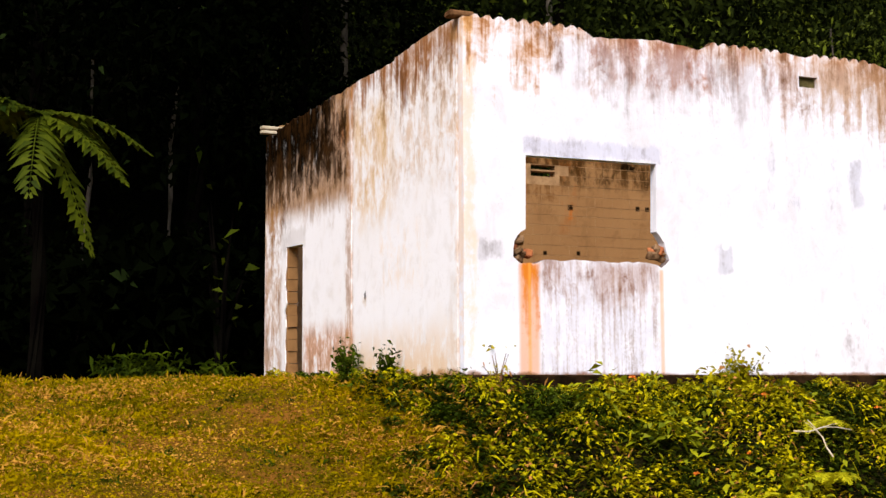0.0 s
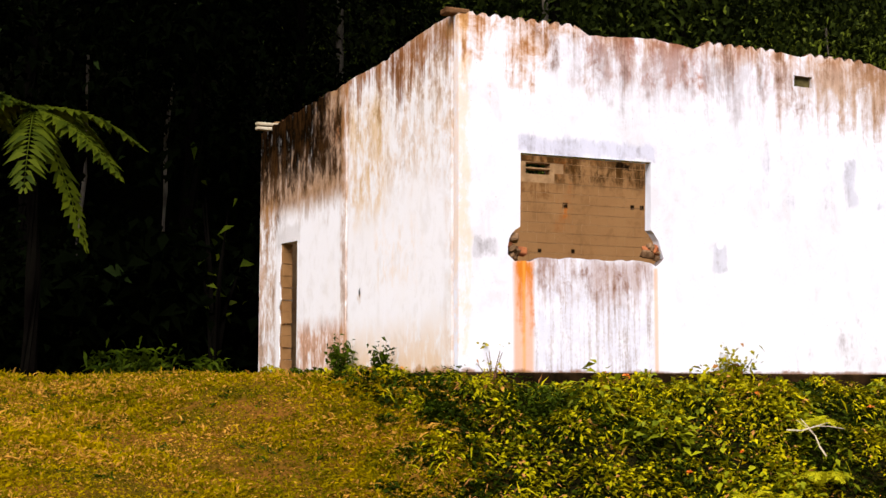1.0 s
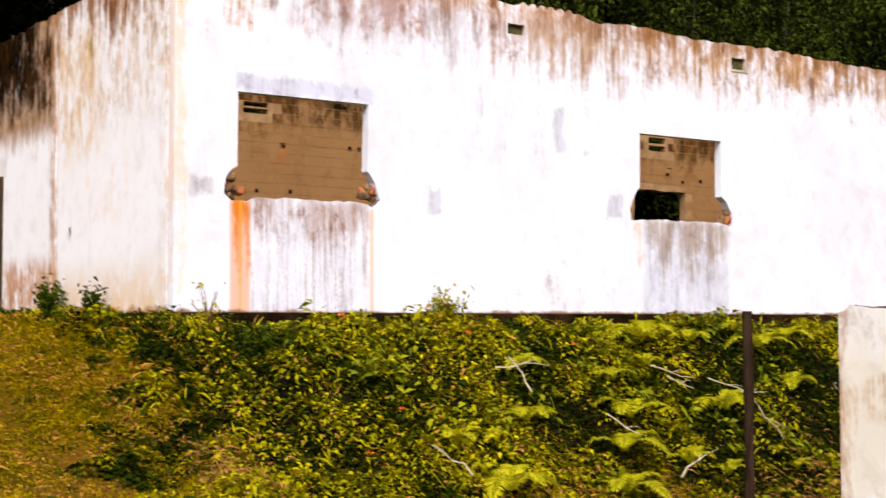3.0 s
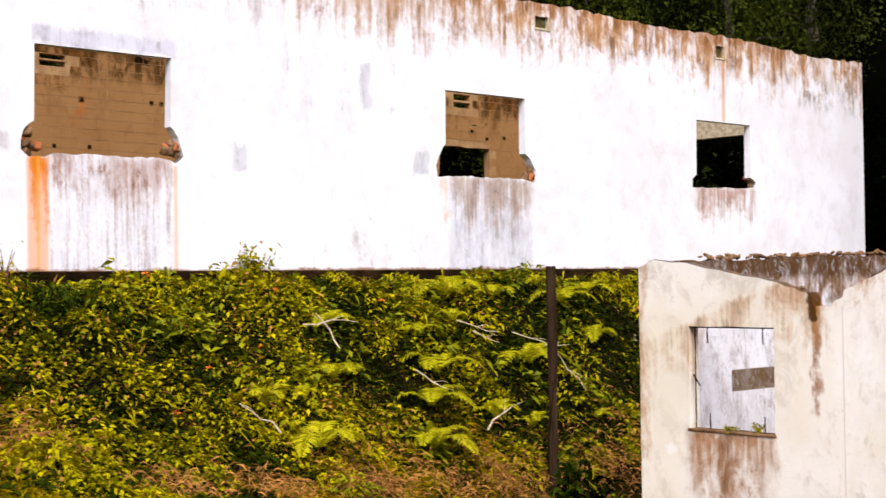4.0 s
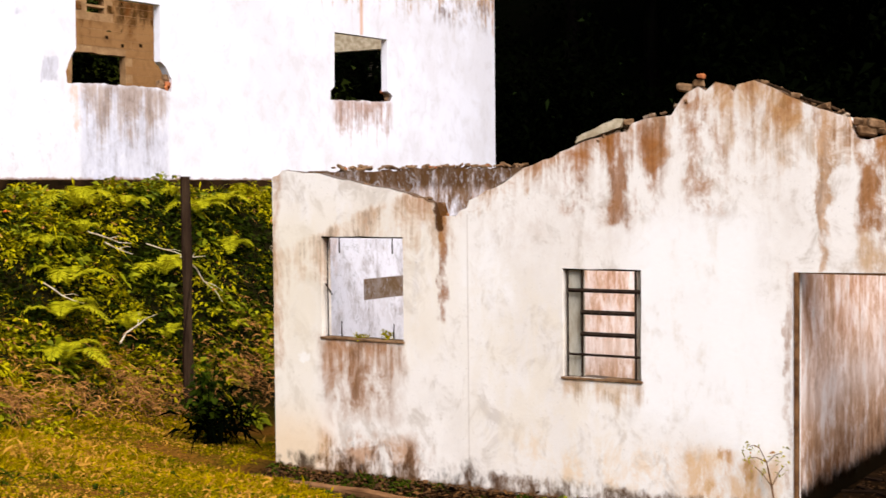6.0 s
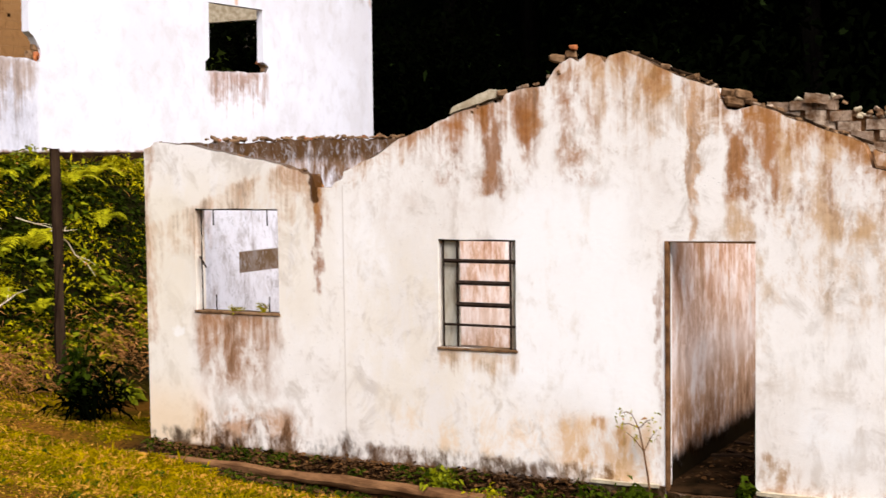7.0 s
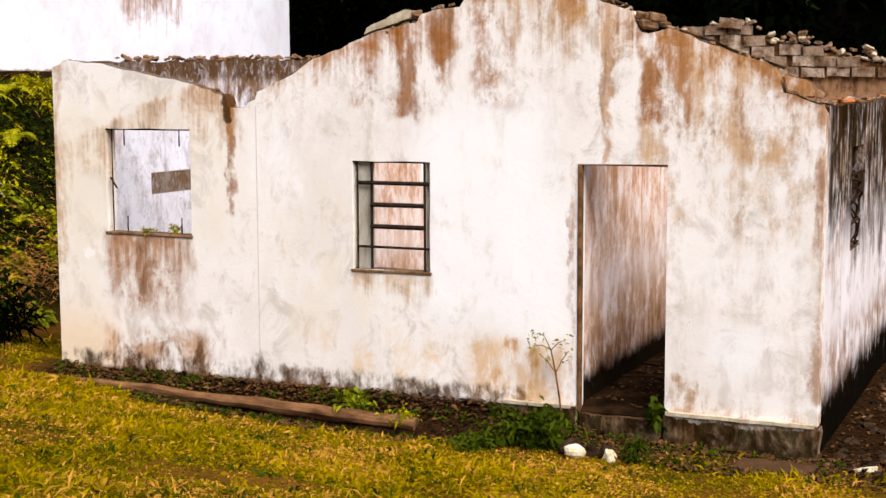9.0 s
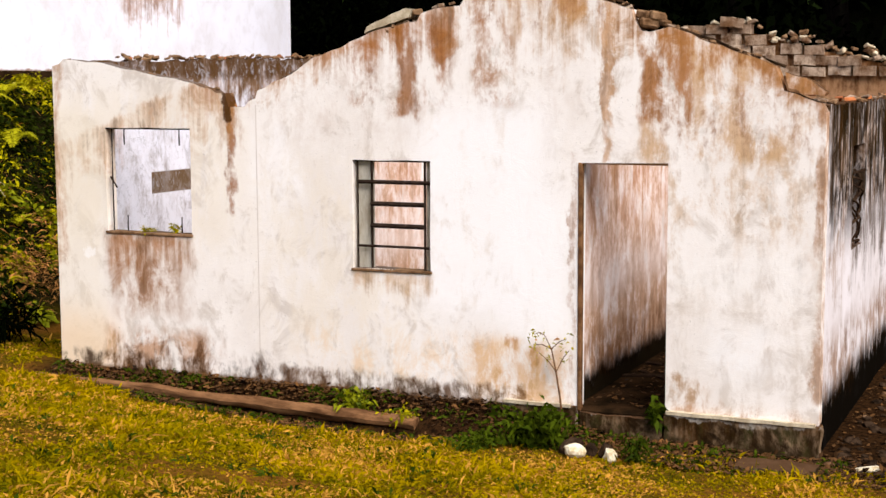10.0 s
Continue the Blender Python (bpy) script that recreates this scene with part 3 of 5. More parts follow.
def tube(bm, pts, radii, sides=8, rough=0.0, seed=0):
    rings = []
    rng = random.Random(seed)
    for i, p in enumerate(pts):
        p = Vector(p)
        a = Vector(pts[max(i - 1, 0)])
        b = Vector(pts[min(i + 1, len(pts) - 1)])
        q = (b - a).normalized().to_track_quat("Z", "Y")
        ring = []
        for k in range(sides):
            w = 2 * math.pi * k / sides
            r = radii[i] * (1 + rng.uniform(-rough, rough))
            ring.append(bm.verts.new(p + q @ Vector((math.cos(w) * r, math.sin(w) * r, 0))))
        rings.append(ring)
    for r0, r1 in zip(rings, rings[1:]):
        for k in range(sides):
            bm.faces.new((r0[k], r0[(k + 1) % sides], r1[(k + 1) % sides], r1[k]))
    bm.faces.new(rings[0][::-1])
    bm.faces.new(rings[-1])
    return bm


def worn(pts, step, amp, rng, closed=False):
    """A line with more points on it, shaken a little, its given corners kept."""
    out = []
    seq = list(pts) + ([pts[0]] if closed else [])
    for a, b in zip(seq, seq[1:]):
        a, b = Vector(a), Vector(b)
        k = max(1, int((b - a).length / step))
        side = Vector((-(b - a).y, (b - a).x)).normalized() if (b - a).length else Vector((0, 1))
        for i in range(k):
            q = a.lerp(b, i / k)
            if i:
                q += side * rng.uniform(-amp, amp)
            out.append((q.x, q.y))
    if not closed:
        out.append(tuple(seq[-1]))
    return out


def wall(name, loops, axis, at, thick, mat, parent=None, label=""):
    """An upright slab: its outline and openings lie in (u, z); axis 'y' stands across y at that place, 'x' across x."""
    bm = bmesh.new()
    edges = []
    for loop in loops:
        vs = [bm.verts.new((u, at, z) if axis == "y" else (at, u, z)) for u, z in loop]
        edges += [bm.edges.new((vs[i], vs[(i + 1) % len(vs)])) for i in range(len(vs))]
    bmesh.ops.triangle_fill(bm, edges=edges, use_beauty=True)
    g = bmesh.ops.extrude_face_region(bm, geom=bm.faces[:])
    move = Vector((0, thick, 0)) if axis == "y" else Vector((thick, 0, 0))
    bmesh.ops.translate(bm, verts=[v for v in g["geom"] if isinstance(v, bmesh.types.BMVert)], vec=move)
    return part(name, bm, mat, parent, label)


def rect(u0, u1, z0, z1):
    return [(u0, z0), (u1, z0), (u1, z1), (u0, z1)]


def quads(name, v, f, mat, parent=None, label=""):
    me = bpy.data.meshes.new(name)
    v = np.asarray(v, np.float32).reshape(-1, 3)
    f = np.asarray(f, np.int32)
    me.vertices.add(len(v))
    me.vertices.foreach_set("co", v.ravel())
    me.loops.add(f.size)
    me.loops.foreach_set("vertex_index", f.ravel())
    me.polygons.add(len(f))
    me.polygons.foreach_set("loop_start", np.arange(len(f), dtype=np.int32) * f.shape[1])
    me.update(calc_edges=True)
    me.validate()
    return link(name, me, mat, parent, label)


def blades(base, way, side, length, width, droop=0.3):
    """Pointed leaves, four corners each: foot, two shoulders and a drooping tip."""
    n = len(base)
    length, width = np.broadcast_to(length, n)[:, None], np.broadcast_to(width, n)[:, None]
    mid = base + way * length * 0.45
    tip = base + way * length - np.array([0, 0, 1.0]) * length * droop
    v = np.stack([base, mid + side * width / 2, tip, mid - side * width / 2], 1).reshape(-1, 3)
    return v, np.arange(4 * n).reshape(-1, 4)


def unit(v):
    return v / np.maximum(np.linalg.norm(v, axis=-1, keepdims=True), 1e-9)


def scatter_leaves(rng, centres, spread, per, length, width, up=0.3, droop=0.3):
    n = len(centres) * per
    c = np.repeat(centres, per, 0) + rng.normal(0, 1, (n, 3)) * spread
    way = unit(rng.normal(0, 1, (n, 3)) + np.array([0, 0, up]))
    side = unit(np.cross(way, rng.normal(0, 1, (n, 3))))
    k = rng.uniform(0.6, 1.3, n)
    return blades(c, way, side, length * k, width * k, droop)


# ---- ground ----
def smooth(a, b, x):
    t = np.clip((x - a) / (b - a), 0, 1)
    return t * t * (3 - 2 * t)


def height(x, y):
    """Lawn falling to the house, a bank up to the shed's terrace, wooded hills beyond."""
    x, y = np.asarray(x, float), np.asarray(y, float)
    lawn = 1.2 - 0.169 * np.clip(x, -30, 40) + 0.0794 * np.clip(y, -30, 40)
    low = -0.26 + 0.1 * np.logaddexp(0, (lawn + 0.26) / 0.1)
    low = np.minimum(low, 4.5)
    by_wall = smooth(11.3, 11.68, x) * smooth(3.4, 4.9, y) * smooth(10.6, 9.6, y)
    low = low + by_wall * np.maximum(0, -0.05 - low)
    low = low - 0.15 * smooth(8.3, 11.1, x) * smooth(11.68, 11.25, x) * smooth(4.2, 5.6, y) * smooth(11.6, 10.2, y)
    end = 20.0 - 4.3 * smooth(2.5, 6.5, x)
    s = smooth(11.5, end, y)
    z = low + (2.8 + 0.17 * np.maximum(smooth(8, 5, x), smooth(16, 20, y)) - low) * s
    # hill added as a dark backdrop that hides the sky behind the trees
    d = np.maximum(np.maximum(y - 28, x - 31), np.minimum(x - 21, 13 - y) * 0.9)
    z = z + 0.55 * np.clip(d, 0, 75) + 0.10 * np.clip(d - 75, 0, 400)
    bumps = 0.05 * np.sin(1.7 * x + 0.6 * y) * np.sin(1.1 * y - 0.4 * x) + 0.025 * np.sin(4.1 * x + 1.3) * np.sin(3.7 * y)
    return z + bumps * smooth(0.0, 3.0, np.abs(x - 14) + np.abs(y - 5.5) - 4)


def ground_sheet():
    def steps(lo, hi, a, b, fine):
        far_lo = lo - np.geomspace(fine, lo - a, 26)[::-1]
        far_hi = hi + np.geomspace(fine, b - hi, 26)
        return np.concatenate([far_lo, np.arange(lo, hi, fine), far_hi])
    xs, ys = steps(-6, 32, -1500, 1500, 0.25), steps(-4, 32, -1500, 1500, 0.25)
    gx, gy = np.meshgrid(xs, ys, indexing="ij")
    v = np.stack([gx, gy, height(gx, gy)], -1).reshape(-1, 3)
    i = np.arange(len(xs) * len(ys)).reshape(len(xs), len(ys))
    f = np.stack([i[:-1, :-1], i[1:, :-1], i[1:, 1:], i[:-1, 1:]], -1).reshape(-1, 4)
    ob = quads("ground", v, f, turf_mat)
    for p in ob.data.polygons:
        p.use_smooth = True
    return tagged(ob, "sloping rough lawn with a bank and wooded hillside", "ground", kind="structure")


ground_sheet()


# ---- the large roofless shed on its terrace ----
def scalloped(u0, u1, z, rng, pitch=0.177, amp=0.045):
    out = []
    u = u0
    while u < u1:
        out += [(u, z + rng.uniform(-0.01, 0.01)), (u + pitch * 0.3, z + amp), (u + pitch * 0.6, z + amp * 0.9), (u + pitch * 0.85, z - 0.005)]
        u += pitch
    return out


def shed():
    rng = random.Random(5)
    root = thing("shed", (BX, BY, 3.0), "roofless white limewashed masonry shed with rust streaks", "building")
    top = ([(BX, 7.55)] + scalloped(7.66, 9.2, 7.55, rng) + worn([(9.25, 7.58), (9.46, 7.46), (10.48, 7.53), (11.12, 7.45)], 0.12, 0.012, rng)
           + scalloped(11.3, 12.5, 7.54, rng) + worn([(12.6, 7.56), (12.95, 7.52)], 0.1, 0.015, rng) + scalloped(13.05, 14.1, 7.54, rng)
           + worn([(14.2, 7.55), (14.63, 7.45), (15.6, 7.52), (16.8, 7.46), (18.3, 7.5), (20.1, 7.47), (20.8, 7.44), (21.4, 7.46), (22.75, 7.51), (23.8, 7.49), (24.7, 7.48), (26.1, 7.41), (BR, 7.5)], 0.15, 0.025, rng))
    outline = [(BX, 3.04), (BR, 3.04)] + top[::-1]
    w1 = [(8.44, 5.83), (10.41, 5.84)] + worn([(10.39, 4.93), (10.47, 4.84), (10.55, 4.66), (10.59, 4.56), (10.46, 4.45), (10.3, 4.50)], 0.06, 0.018, rng) + worn([(10.24, 4.51), (8.71, 4.50), (8.56, 4.44), (8.35, 4.44), (8.25, 4.52), (8.27, 4.72), (8.36, 4.84), (8.43, 4.88)], 0.07, 0.014, rng)
    w2 = [(15.44, 5.84), (17.27, 5.85)] + worn([(17.26, 4.94), (17.38, 4.86), (17.51, 4.67), (17.51, 4.47), (17.3, 4.5), (17.17, 4.52), (15.5, 4.5), (15.24, 4.48), (15.22, 4.65), (15.32, 4.86), (15.43, 5.0)], 0.08, 0.018, rng)
    w3 = [(22.01, 5.83), (23.78, 5.84)] + worn([(23.77, 4.81), (23.95, 4.72), (23.85, 4.61), (21.86, 4.55), (21.87, 4.72), (21.99, 4.8)], 0.1, 0.018, rng)
    holes = [worn(rect(12.82, 13.14, 7.09, 7.25), 0.08, 0.012, rng, True), worn(rect(17.55, 17.88, 7.06, 7.26), 0.08, 0.012, rng, True), worn(rect(22.69, 22.93, 7.07, 7.29), 0.08, 0.012, rng, True)]
    front = wall("front_wall", [outline, w1, w2, w3] + holes, "y", BY, 0.14, front_mat, None, "white limewash with rust and rain streaks")
    # west side
    wtop = worn([(16.36, 7.58), (16.9, 7.58), (18.36, 7.48)], 0.12, 0.012, rng) + worn([(18.4, 7.44), (20.0, 7.42), (20.06, 7.40)], 0.12, 0.012, rng) + worn([(20.1, 7.40), (22.4, 7.36), (BB + 0.2, 7.3)], 0.1, 0.03, rng)
    wdoor = [(22.21, 3.1), (22.21, 5.22), (23.04, 5.24)] + worn([(23.04, 5.0), (23.1, 4.6), (23.0, 4.3), (23.13, 4.15), (23.02, 3.9), (23.1, 3.6), (23.05, 3.1)], 0.1, 0.03, rng)
    west = wall("west_wall", [[(16.36, 3.04), (BB + 0.2, 3.04)] + wtop[::-1], wdoor], "x", BX, 0.2, west_mat, None, "stained limewash, black with mould at the far end")
    east = wall("east_wall", [[(16.36, 3.04), (BB, 3.04), (BB, 7.35), (16.36, 7.45)], rect(17.6, 22.4, 3.3, 6.15)], "x", BR - 0.2, 0.2, stone_mat, None, "pale masonry with a wide opening")
    back_holes = [worn(rect(22.86, 24.54, 4.6, 6.0), 0.2, 0.02, rng, True), rect(12.75, 13.28, 6.9, 7.0), rect(12.75, 13.28, 7.03, 7.12), rect(23.35, 23.9, 6.92, 7.05), rect(23.35, 23.9, 7.1, 7.24)]
    back = wall("back_wall", [[(BX + 0.2, 3.04), (BR, 3.04)] + worn([(BX + 0.2, 7.5), (BR, 7.5)], 0.3, 0.03, rng)[::-1]] + back_holes, "y", BB + 0.012, 0.19, joint_mat, None, "bare concrete block wall with a black hole")
    for w in (front, west, east, back):
        w.parent = root
        w.matrix_parent_inverse = Matrix.Translation(root.location).inverted()
    # blocks of the back wall
    made = bmesh.new()
    cuboid(made, (0.005, 0.006, 0.005), (0.388, 0.02, 0.188))
    me = bpy.data.meshes.new("block")
    made.to_mesh(me)
    made.free()
    me.materials.append(block_mat)
    for u0, u1 in ((11.8, 16.4), (22.2, 26.6)):
        row = 0
        z = 5.2
        while z < 7.35:
            u = u0 + (0.2 if row % 2 else 0.0)
            while u < u1:
                inside = (u + 0.4 > 22.86 and u < 24.54 and z < 6.0) or (u + 0.39 > 12.75 and u < 13.28 and z + 0.19 > 6.9 and z < 7.12) or (u + 0.39 > 23.35 and u < 23.9 and z + 0.19 > 6.92 and z < 7.24)
                if not inside:
                    b = new("block", me)
                    b.parent = back
                    b.location = (u, BB + 0.002 + rng.uniform(-0.002, 0.002), z)
                u += 0.393
            z += 0.193
            row += 1
    # floor slab and its dark edge
    bm = bmesh.new()
    cuboid(bm, (BX - 0.05, BY - 0.06, 2.5), (BR + 0.05, BB + 0.25, 3.036), 0.02)
    tagged(part("shed_floor", bm, concrete_mat), "dark weathered concrete floor slab of the shed", "floor", kind="structure")
    # walled-up vents near the front wall's head
    for u0, u1, z0, z1, rim in ((12.84, 13.12, 7.1, 7.24, 0), (17.57, 17.86, 7.07, 7.25, 1), (22.7, 22.92, 7.08, 7.28, 1)):
        bm = bmesh.new()
        cuboid(bm, (u0 - 0.04, BY + 0.06, z0 - 0.03), (u1 + 0.04, BY + 0.13, z1 + 0.03), 0.004)
        o = part("vent_infill", bm, vent_mat, None, "dark olive block closing the vent")
        o.parent = root
        o.matrix_parent_inverse = Matrix.Translation(root.location).inverted()
        for k in range(2 * rim):
            bm = bmesh.new()
            lo = (u0 - 0.05, BY - 0.012, z0 - 0.045) if k == 0 else (u1 + 0.005, BY - 0.012, z0)
            hi = (u1 + 0.06, BY + 0.02, z0 - 0.005) if k == 0 else (u1 + 0.045, BY + 0.02, z1 + 0.02)
            cuboid(bm, lo, hi, 0.006, 0.004, rng)
            o = part("vent_rim", bm, stone_mat, None, "pale mortar rim")
            o.parent = root
            o.matrix_parent_inverse = Matrix.Translation(root.location).inverted()
    # stub of the ridge beam and the far rafter ends
    def adopt(o):
        o.parent = root
        o.matrix_parent_inverse = Matrix.Translation(root.location).inverted()
        return o
    bm = bmesh.new()
    cuboid(bm, (BX - 0.15, 16.22, 7.56), (BX + 0.2, 16.4, 7.635), 0.015, 0.008, rng)
    adopt(part("beam_stub", bm, wood_mat, None, "weathered brown beam end"))
    for dz in (0.0, 0.075):
        bm = bmesh.new()
        cuboid(bm, (BX - 0.27, 23.6, 7.26 + dz), (BX + 0.2, 23.7, 7.315 + dz), 0.008, 0.004, rng)
        adopt(part("rafter_end", bm, stone_mat, None, "pale rafter end"))
    # bare block lining of the broken-out west doorway
    for z in np.arange(3.1, 5.2, 0.2):
        bm = bmesh.new()
        cuboid(bm, (BX + 0.015, 22.99 + rng.uniform(-0.02, 0.02), z), (BX + 0.19, 23.1, z + 0.197), 0.004, 0.006, rng)
        adopt(part("jamb_block", bm, block_mat))
    # narrow buttress line
    bm = bmesh.new()
    cuboid(bm, (BX - 0.012, 20.0, 3.1), (BX, 20.04, 7.40), 0.004)
    adopt(part("joint_strip", bm, west_mat))
    # broken masonry in the window corners
    for (cx, cz, k) in ((10.5, 4.6, 9), (8.33, 4.62, 5), (17.42, 4.62, 8), (23.86, 4.7, 5), (8.45, 4.45, 4)):
        for i in range(k):
            bm = bmesh.new()
            s = rng.uniform(0.03, 0.065)
            cuboid(bm, (-s * 1.4, -s, -s), (s * 1.4, s, s), s * 0.3, s * 0.3, rng)
            o = adopt(part("masonry_fragment", bm, rubble_mat if i % 6 else terracotta_mat))
            o.location = (cx + rng.uniform(-0.09, 0.09), BY + rng.uniform(0.06, 0.16), cz + rng.uniform(-0.13, 0.13))
            o.rotation_euler = (rng.uniform(-0.5, 0.5), rng.uniform(-0.5, 0.5), rng.uniform(-0.6, 0.6))


shed()


# ---- the small ruined house ----
def house():
    rng = random.Random(11)
    root = thing("house", (HX, HR, 0.0), "roofless ruined cream limewashed cottage with a broken gable", "house")

    def adopt(o):
        o.parent = root
        o.matrix_parent_inverse = Matrix.Translation(root.location).inverted()
        return o
    head = [(9.5, 2.98), (9.42, 3.0), (9.36, 3.05), (8.89, 3.01), (8.69, 2.96), (8.12, 2.86), (7.63, 2.75), (7.57, 2.71), (7.47, 2.71), (7.43, 2.58), (7.25, 2.58), (7.21, 2.63), (7.13, 2.66), (7.11, 2.73), (6.84, 2.84), (6.51, 3.03), (6.21, 3.12), (5.92, 3.25),
            (5.45, 3.34), (5.41, 3.41), (5.27, 3.45), (5.03, 3.47), (4.94, 3.60), (4.88, 3.66), (4.78, 3.71), (4.71, 3.67), (4.62, 3.74), (4.51, 3.71), (4.46, 3.65), (4.42, 3.71), (4.28, 3.74), (4.07, 3.65), (3.82, 3.52), (3.47, 3.40), (3.45, 3.32), (3.38, 3.22), (3.31, 3.21), (3.14, 3.25), (2.71, 3.09), (2.27, 2.92), (2.2, 2.72), (2.02, 2.66), (1.9, 2.62), (HR, 2.55)]
    head = worn(head, 0.09, 0.012, rng)
    door = [(3.14, 2.12), (3.91, 2.11)]
    outline = [(HR, 0.0)] + [(3.14, 0.0)] + door + [(3.92, 0.0)] + worn([(3.93, -0.28), (6.3, -0.28), (8.0, -0.2), (HL, -0.1)], 0.2, 0.0, rng) + head
    hw = worn(rect(7.875, 8.875, 1.34, 2.37), 0.25, 0.006, rng, True)
    gw = worn(rect(5.325, 6.11, 1.10, 2.10), 0.25, 0.006, rng, True)
    adopt(wall("front_wall", [outline, hw, gw], "x", HX, 0.16, house_mat, None, "cream limewash with brown rain stains"))
    # broken piece beside the south corner, cracked off
    adopt(wall("cracked_corner", [worn([(2.19, 2.87), (2.16, 2.74), (1.99, 2.69), (1.88, 2.68), (1.86, 2.71), (1.98, 2.8)], 0.05, 0.01, rng, True)], "x", HX - 0.01, 0.15, house_mat))
    # roof-edge mortar strips along the gable
    adopt(wall("cracked_slab", [worn([(5.97, 3.245), (5.52, 3.38), (5.49, 3.45), (5.56, 3.46), (5.94, 3.305)], 0.06, 0.008, rng, True)], "x", HX - 0.012, 0.14, stone_mat))
    for a, b in (((4.28, 3.75), (3.47, 3.43)), ((3.14, 3.27), (2.2, 2.92)), ((6.84, 2.86), (5.95, 3.25))):
        bm = bmesh.new()
        tube(bm, [(HX + 0.06, u, z - 0.006) for u, z in worn([a, b], 0.12, 0.008, rng)], [0.012] * len(worn([a, b], 0.12, 0.01, random.Random(1))), 6, 0.3, 3)
        adopt(part("verge_mortar", bm, crust_mat))
    for (u, z, s) in ((4.92, 3.71, 0.055), (4.8, 3.74, 0.04), (3.34, 3.28, 0.07), (3.27, 3.34, 0.055), (3.38, 3.36, 0.05), (3.2, 3.28, 0.04), (5.47, 3.42, 0.04)):
        bm = bmesh.new()
        cuboid(bm, (-s, -s * 1.2, -s * 0.7), (s, s * 1.2, s * 0.7), s * 0.3, s * 0.25, rng)
        o = adopt(part("masonry_fragment", bm, rubble_mat))
        o.location = (HX + 0.07, u, z)
        o.rotation_euler = (rng.uniform(-0.3, 0.3), 0, rng.uniform(-0.6, 0.6))
    for u, z in ((4.77, 3.8), (1.98, 2.7)):
        bm = bmesh.new()
        cuboid(bm, (-0.04, -0.03, -0.02), (0.04, 0.03, 0.02), 0.008, 0.006, rng)
        o = adopt(part("tile_fragment", bm, terracotta_mat))
        o.location = (HX + 0.05, u, z)
    # side walls, partitions, back
    swin = rect(13.3, 14.0, 1.28, 2.22)
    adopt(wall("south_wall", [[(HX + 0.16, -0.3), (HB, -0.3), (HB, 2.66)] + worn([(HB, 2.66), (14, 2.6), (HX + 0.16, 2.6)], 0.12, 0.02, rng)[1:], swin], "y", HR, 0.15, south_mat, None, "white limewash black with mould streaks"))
    adopt(wall("north_wall", [[(HX + 0.16, -0.1), (HB, -0.1)] + worn([(HB, 3.14), (16.8, 3.12), (15.2, 3.1), (14.2, 3.08), (13.6, 3.05), (HX + 0.16, 3.03)], 0.09, 0.02, rng)], "y", HL - 0.1, 0.1, annex_mat, None, "white limewash with a bare brick patch"))
    adopt(wall("middle_wall", [[(HX + 0.16, -0.02), (HB, -0.02), (HB, 2.5)] + worn([(HB, 2.5), (HX + 0.16, 2.55)], 0.12, 0.02, rng)[1:]], "y", 7.12, 0.14, inner_mat, None, "pinkish limewash with damp streaks"))
    adopt(wall("hall_wall", [[(HX + 0.16, -0.02), (HB, -0.02), (HB, 2.6), (HX + 0.16, 2.6)]], "y", 3.95, 0.14, inner_mat, None, "pinkish limewash with damp streaks"))
    rb = worn([(9.4, 2.6), (7.0, 2.6), (5.2, 3.0), (4.2, 3.44), (3.6, 3.36), (3.0, 3.2), (2.35, 3.04), (2.0, 2.97)], 0.12, 0.03, rng)
    back = adopt(wall("back_wall", [[(2.0, -0.1), (9.4, -0.1)] + rb], "x", HB, 0.14, back_mat, None, "brown rendered back gable, broken off above"))
    # bricks left standing on the back gable, weathered and out of line
    kinds = []
    for k in range(5):
        bm = bmesh.new()
        rough_block(bm, (-0.075, 0.004, 0.004), (0.075, 0.276 - 0.007 * k, 0.122), 0.06, 0.009, 3.1 * k)
        me = bpy.data.meshes.new("brick")
        bmesh.ops.recalc_face_normals(bm, faces=bm.faces[:])
        bm.to_mesh(me)
        bm.free()
        me.materials.append(brick_mat)
        kinds.append(me)
    z, row = 2.86, 0
    while z < 3.5:
        u = 1.92 + (0.14 if row % 2 else 0.0)
        while u < 4.3:
            limit = 3.0 + 0.25 * (u - 1.8) + 0.06 * math.sin(9 * u) + rng.uniform(-0.03, 0.03)
            if z + 0.09 < limit:
                b = new("brick", rng.choice(kinds))
                b.parent = back
                b.location = (HB + 0.02 + rng.uniform(-0.012, 0.012), u + rng.uniform(-0.03, 0.03), z + rng.uniform(-0.012, 0.008))
                b.rotation_euler = (rng.uniform(-0.06, 0.06), rng.uniform(-0.05, 0.05), rng.uniform(-0.1, 0.1))
                b.scale = (1, rng.uniform(0.93, 1.0), rng.uniform(0.92, 1.0))
            u += 0.284
        z += 0.127
        row += 1
    b = new("brick", kinds[0])
    b.parent = back
    b.location, b.rotation_euler = (HB - 0.02, 3.74, 3.42), (0.12, 0.05, 0.1)
    # mortar crumbs and lime lumps left on the bricks
    for i in range(70):
        bm = bmesh.new()
        k = rng.uniform(0.015, 0.04)
        cuboid(bm, (-k, -k * 1.5, -k * 0.6), (k, k * 1.5, k * 0.6), k * 0.25, k * 0.35, rng)
        o = adopt(part("masonry_fragment", bm, stone_mat if i % 4 == 0 else (rubble_mat if i % 3 else brick_mat)))
        u = rng.uniform(1.95, 4.1)
        o.location = (HB - 0.01 + rng.uniform(-0.03, 0.08), u, 3.0 + 0.25 * (u - 1.8) + 0.06 * math.sin(9 * u) + rng.uniform(-0.12, 0.02))
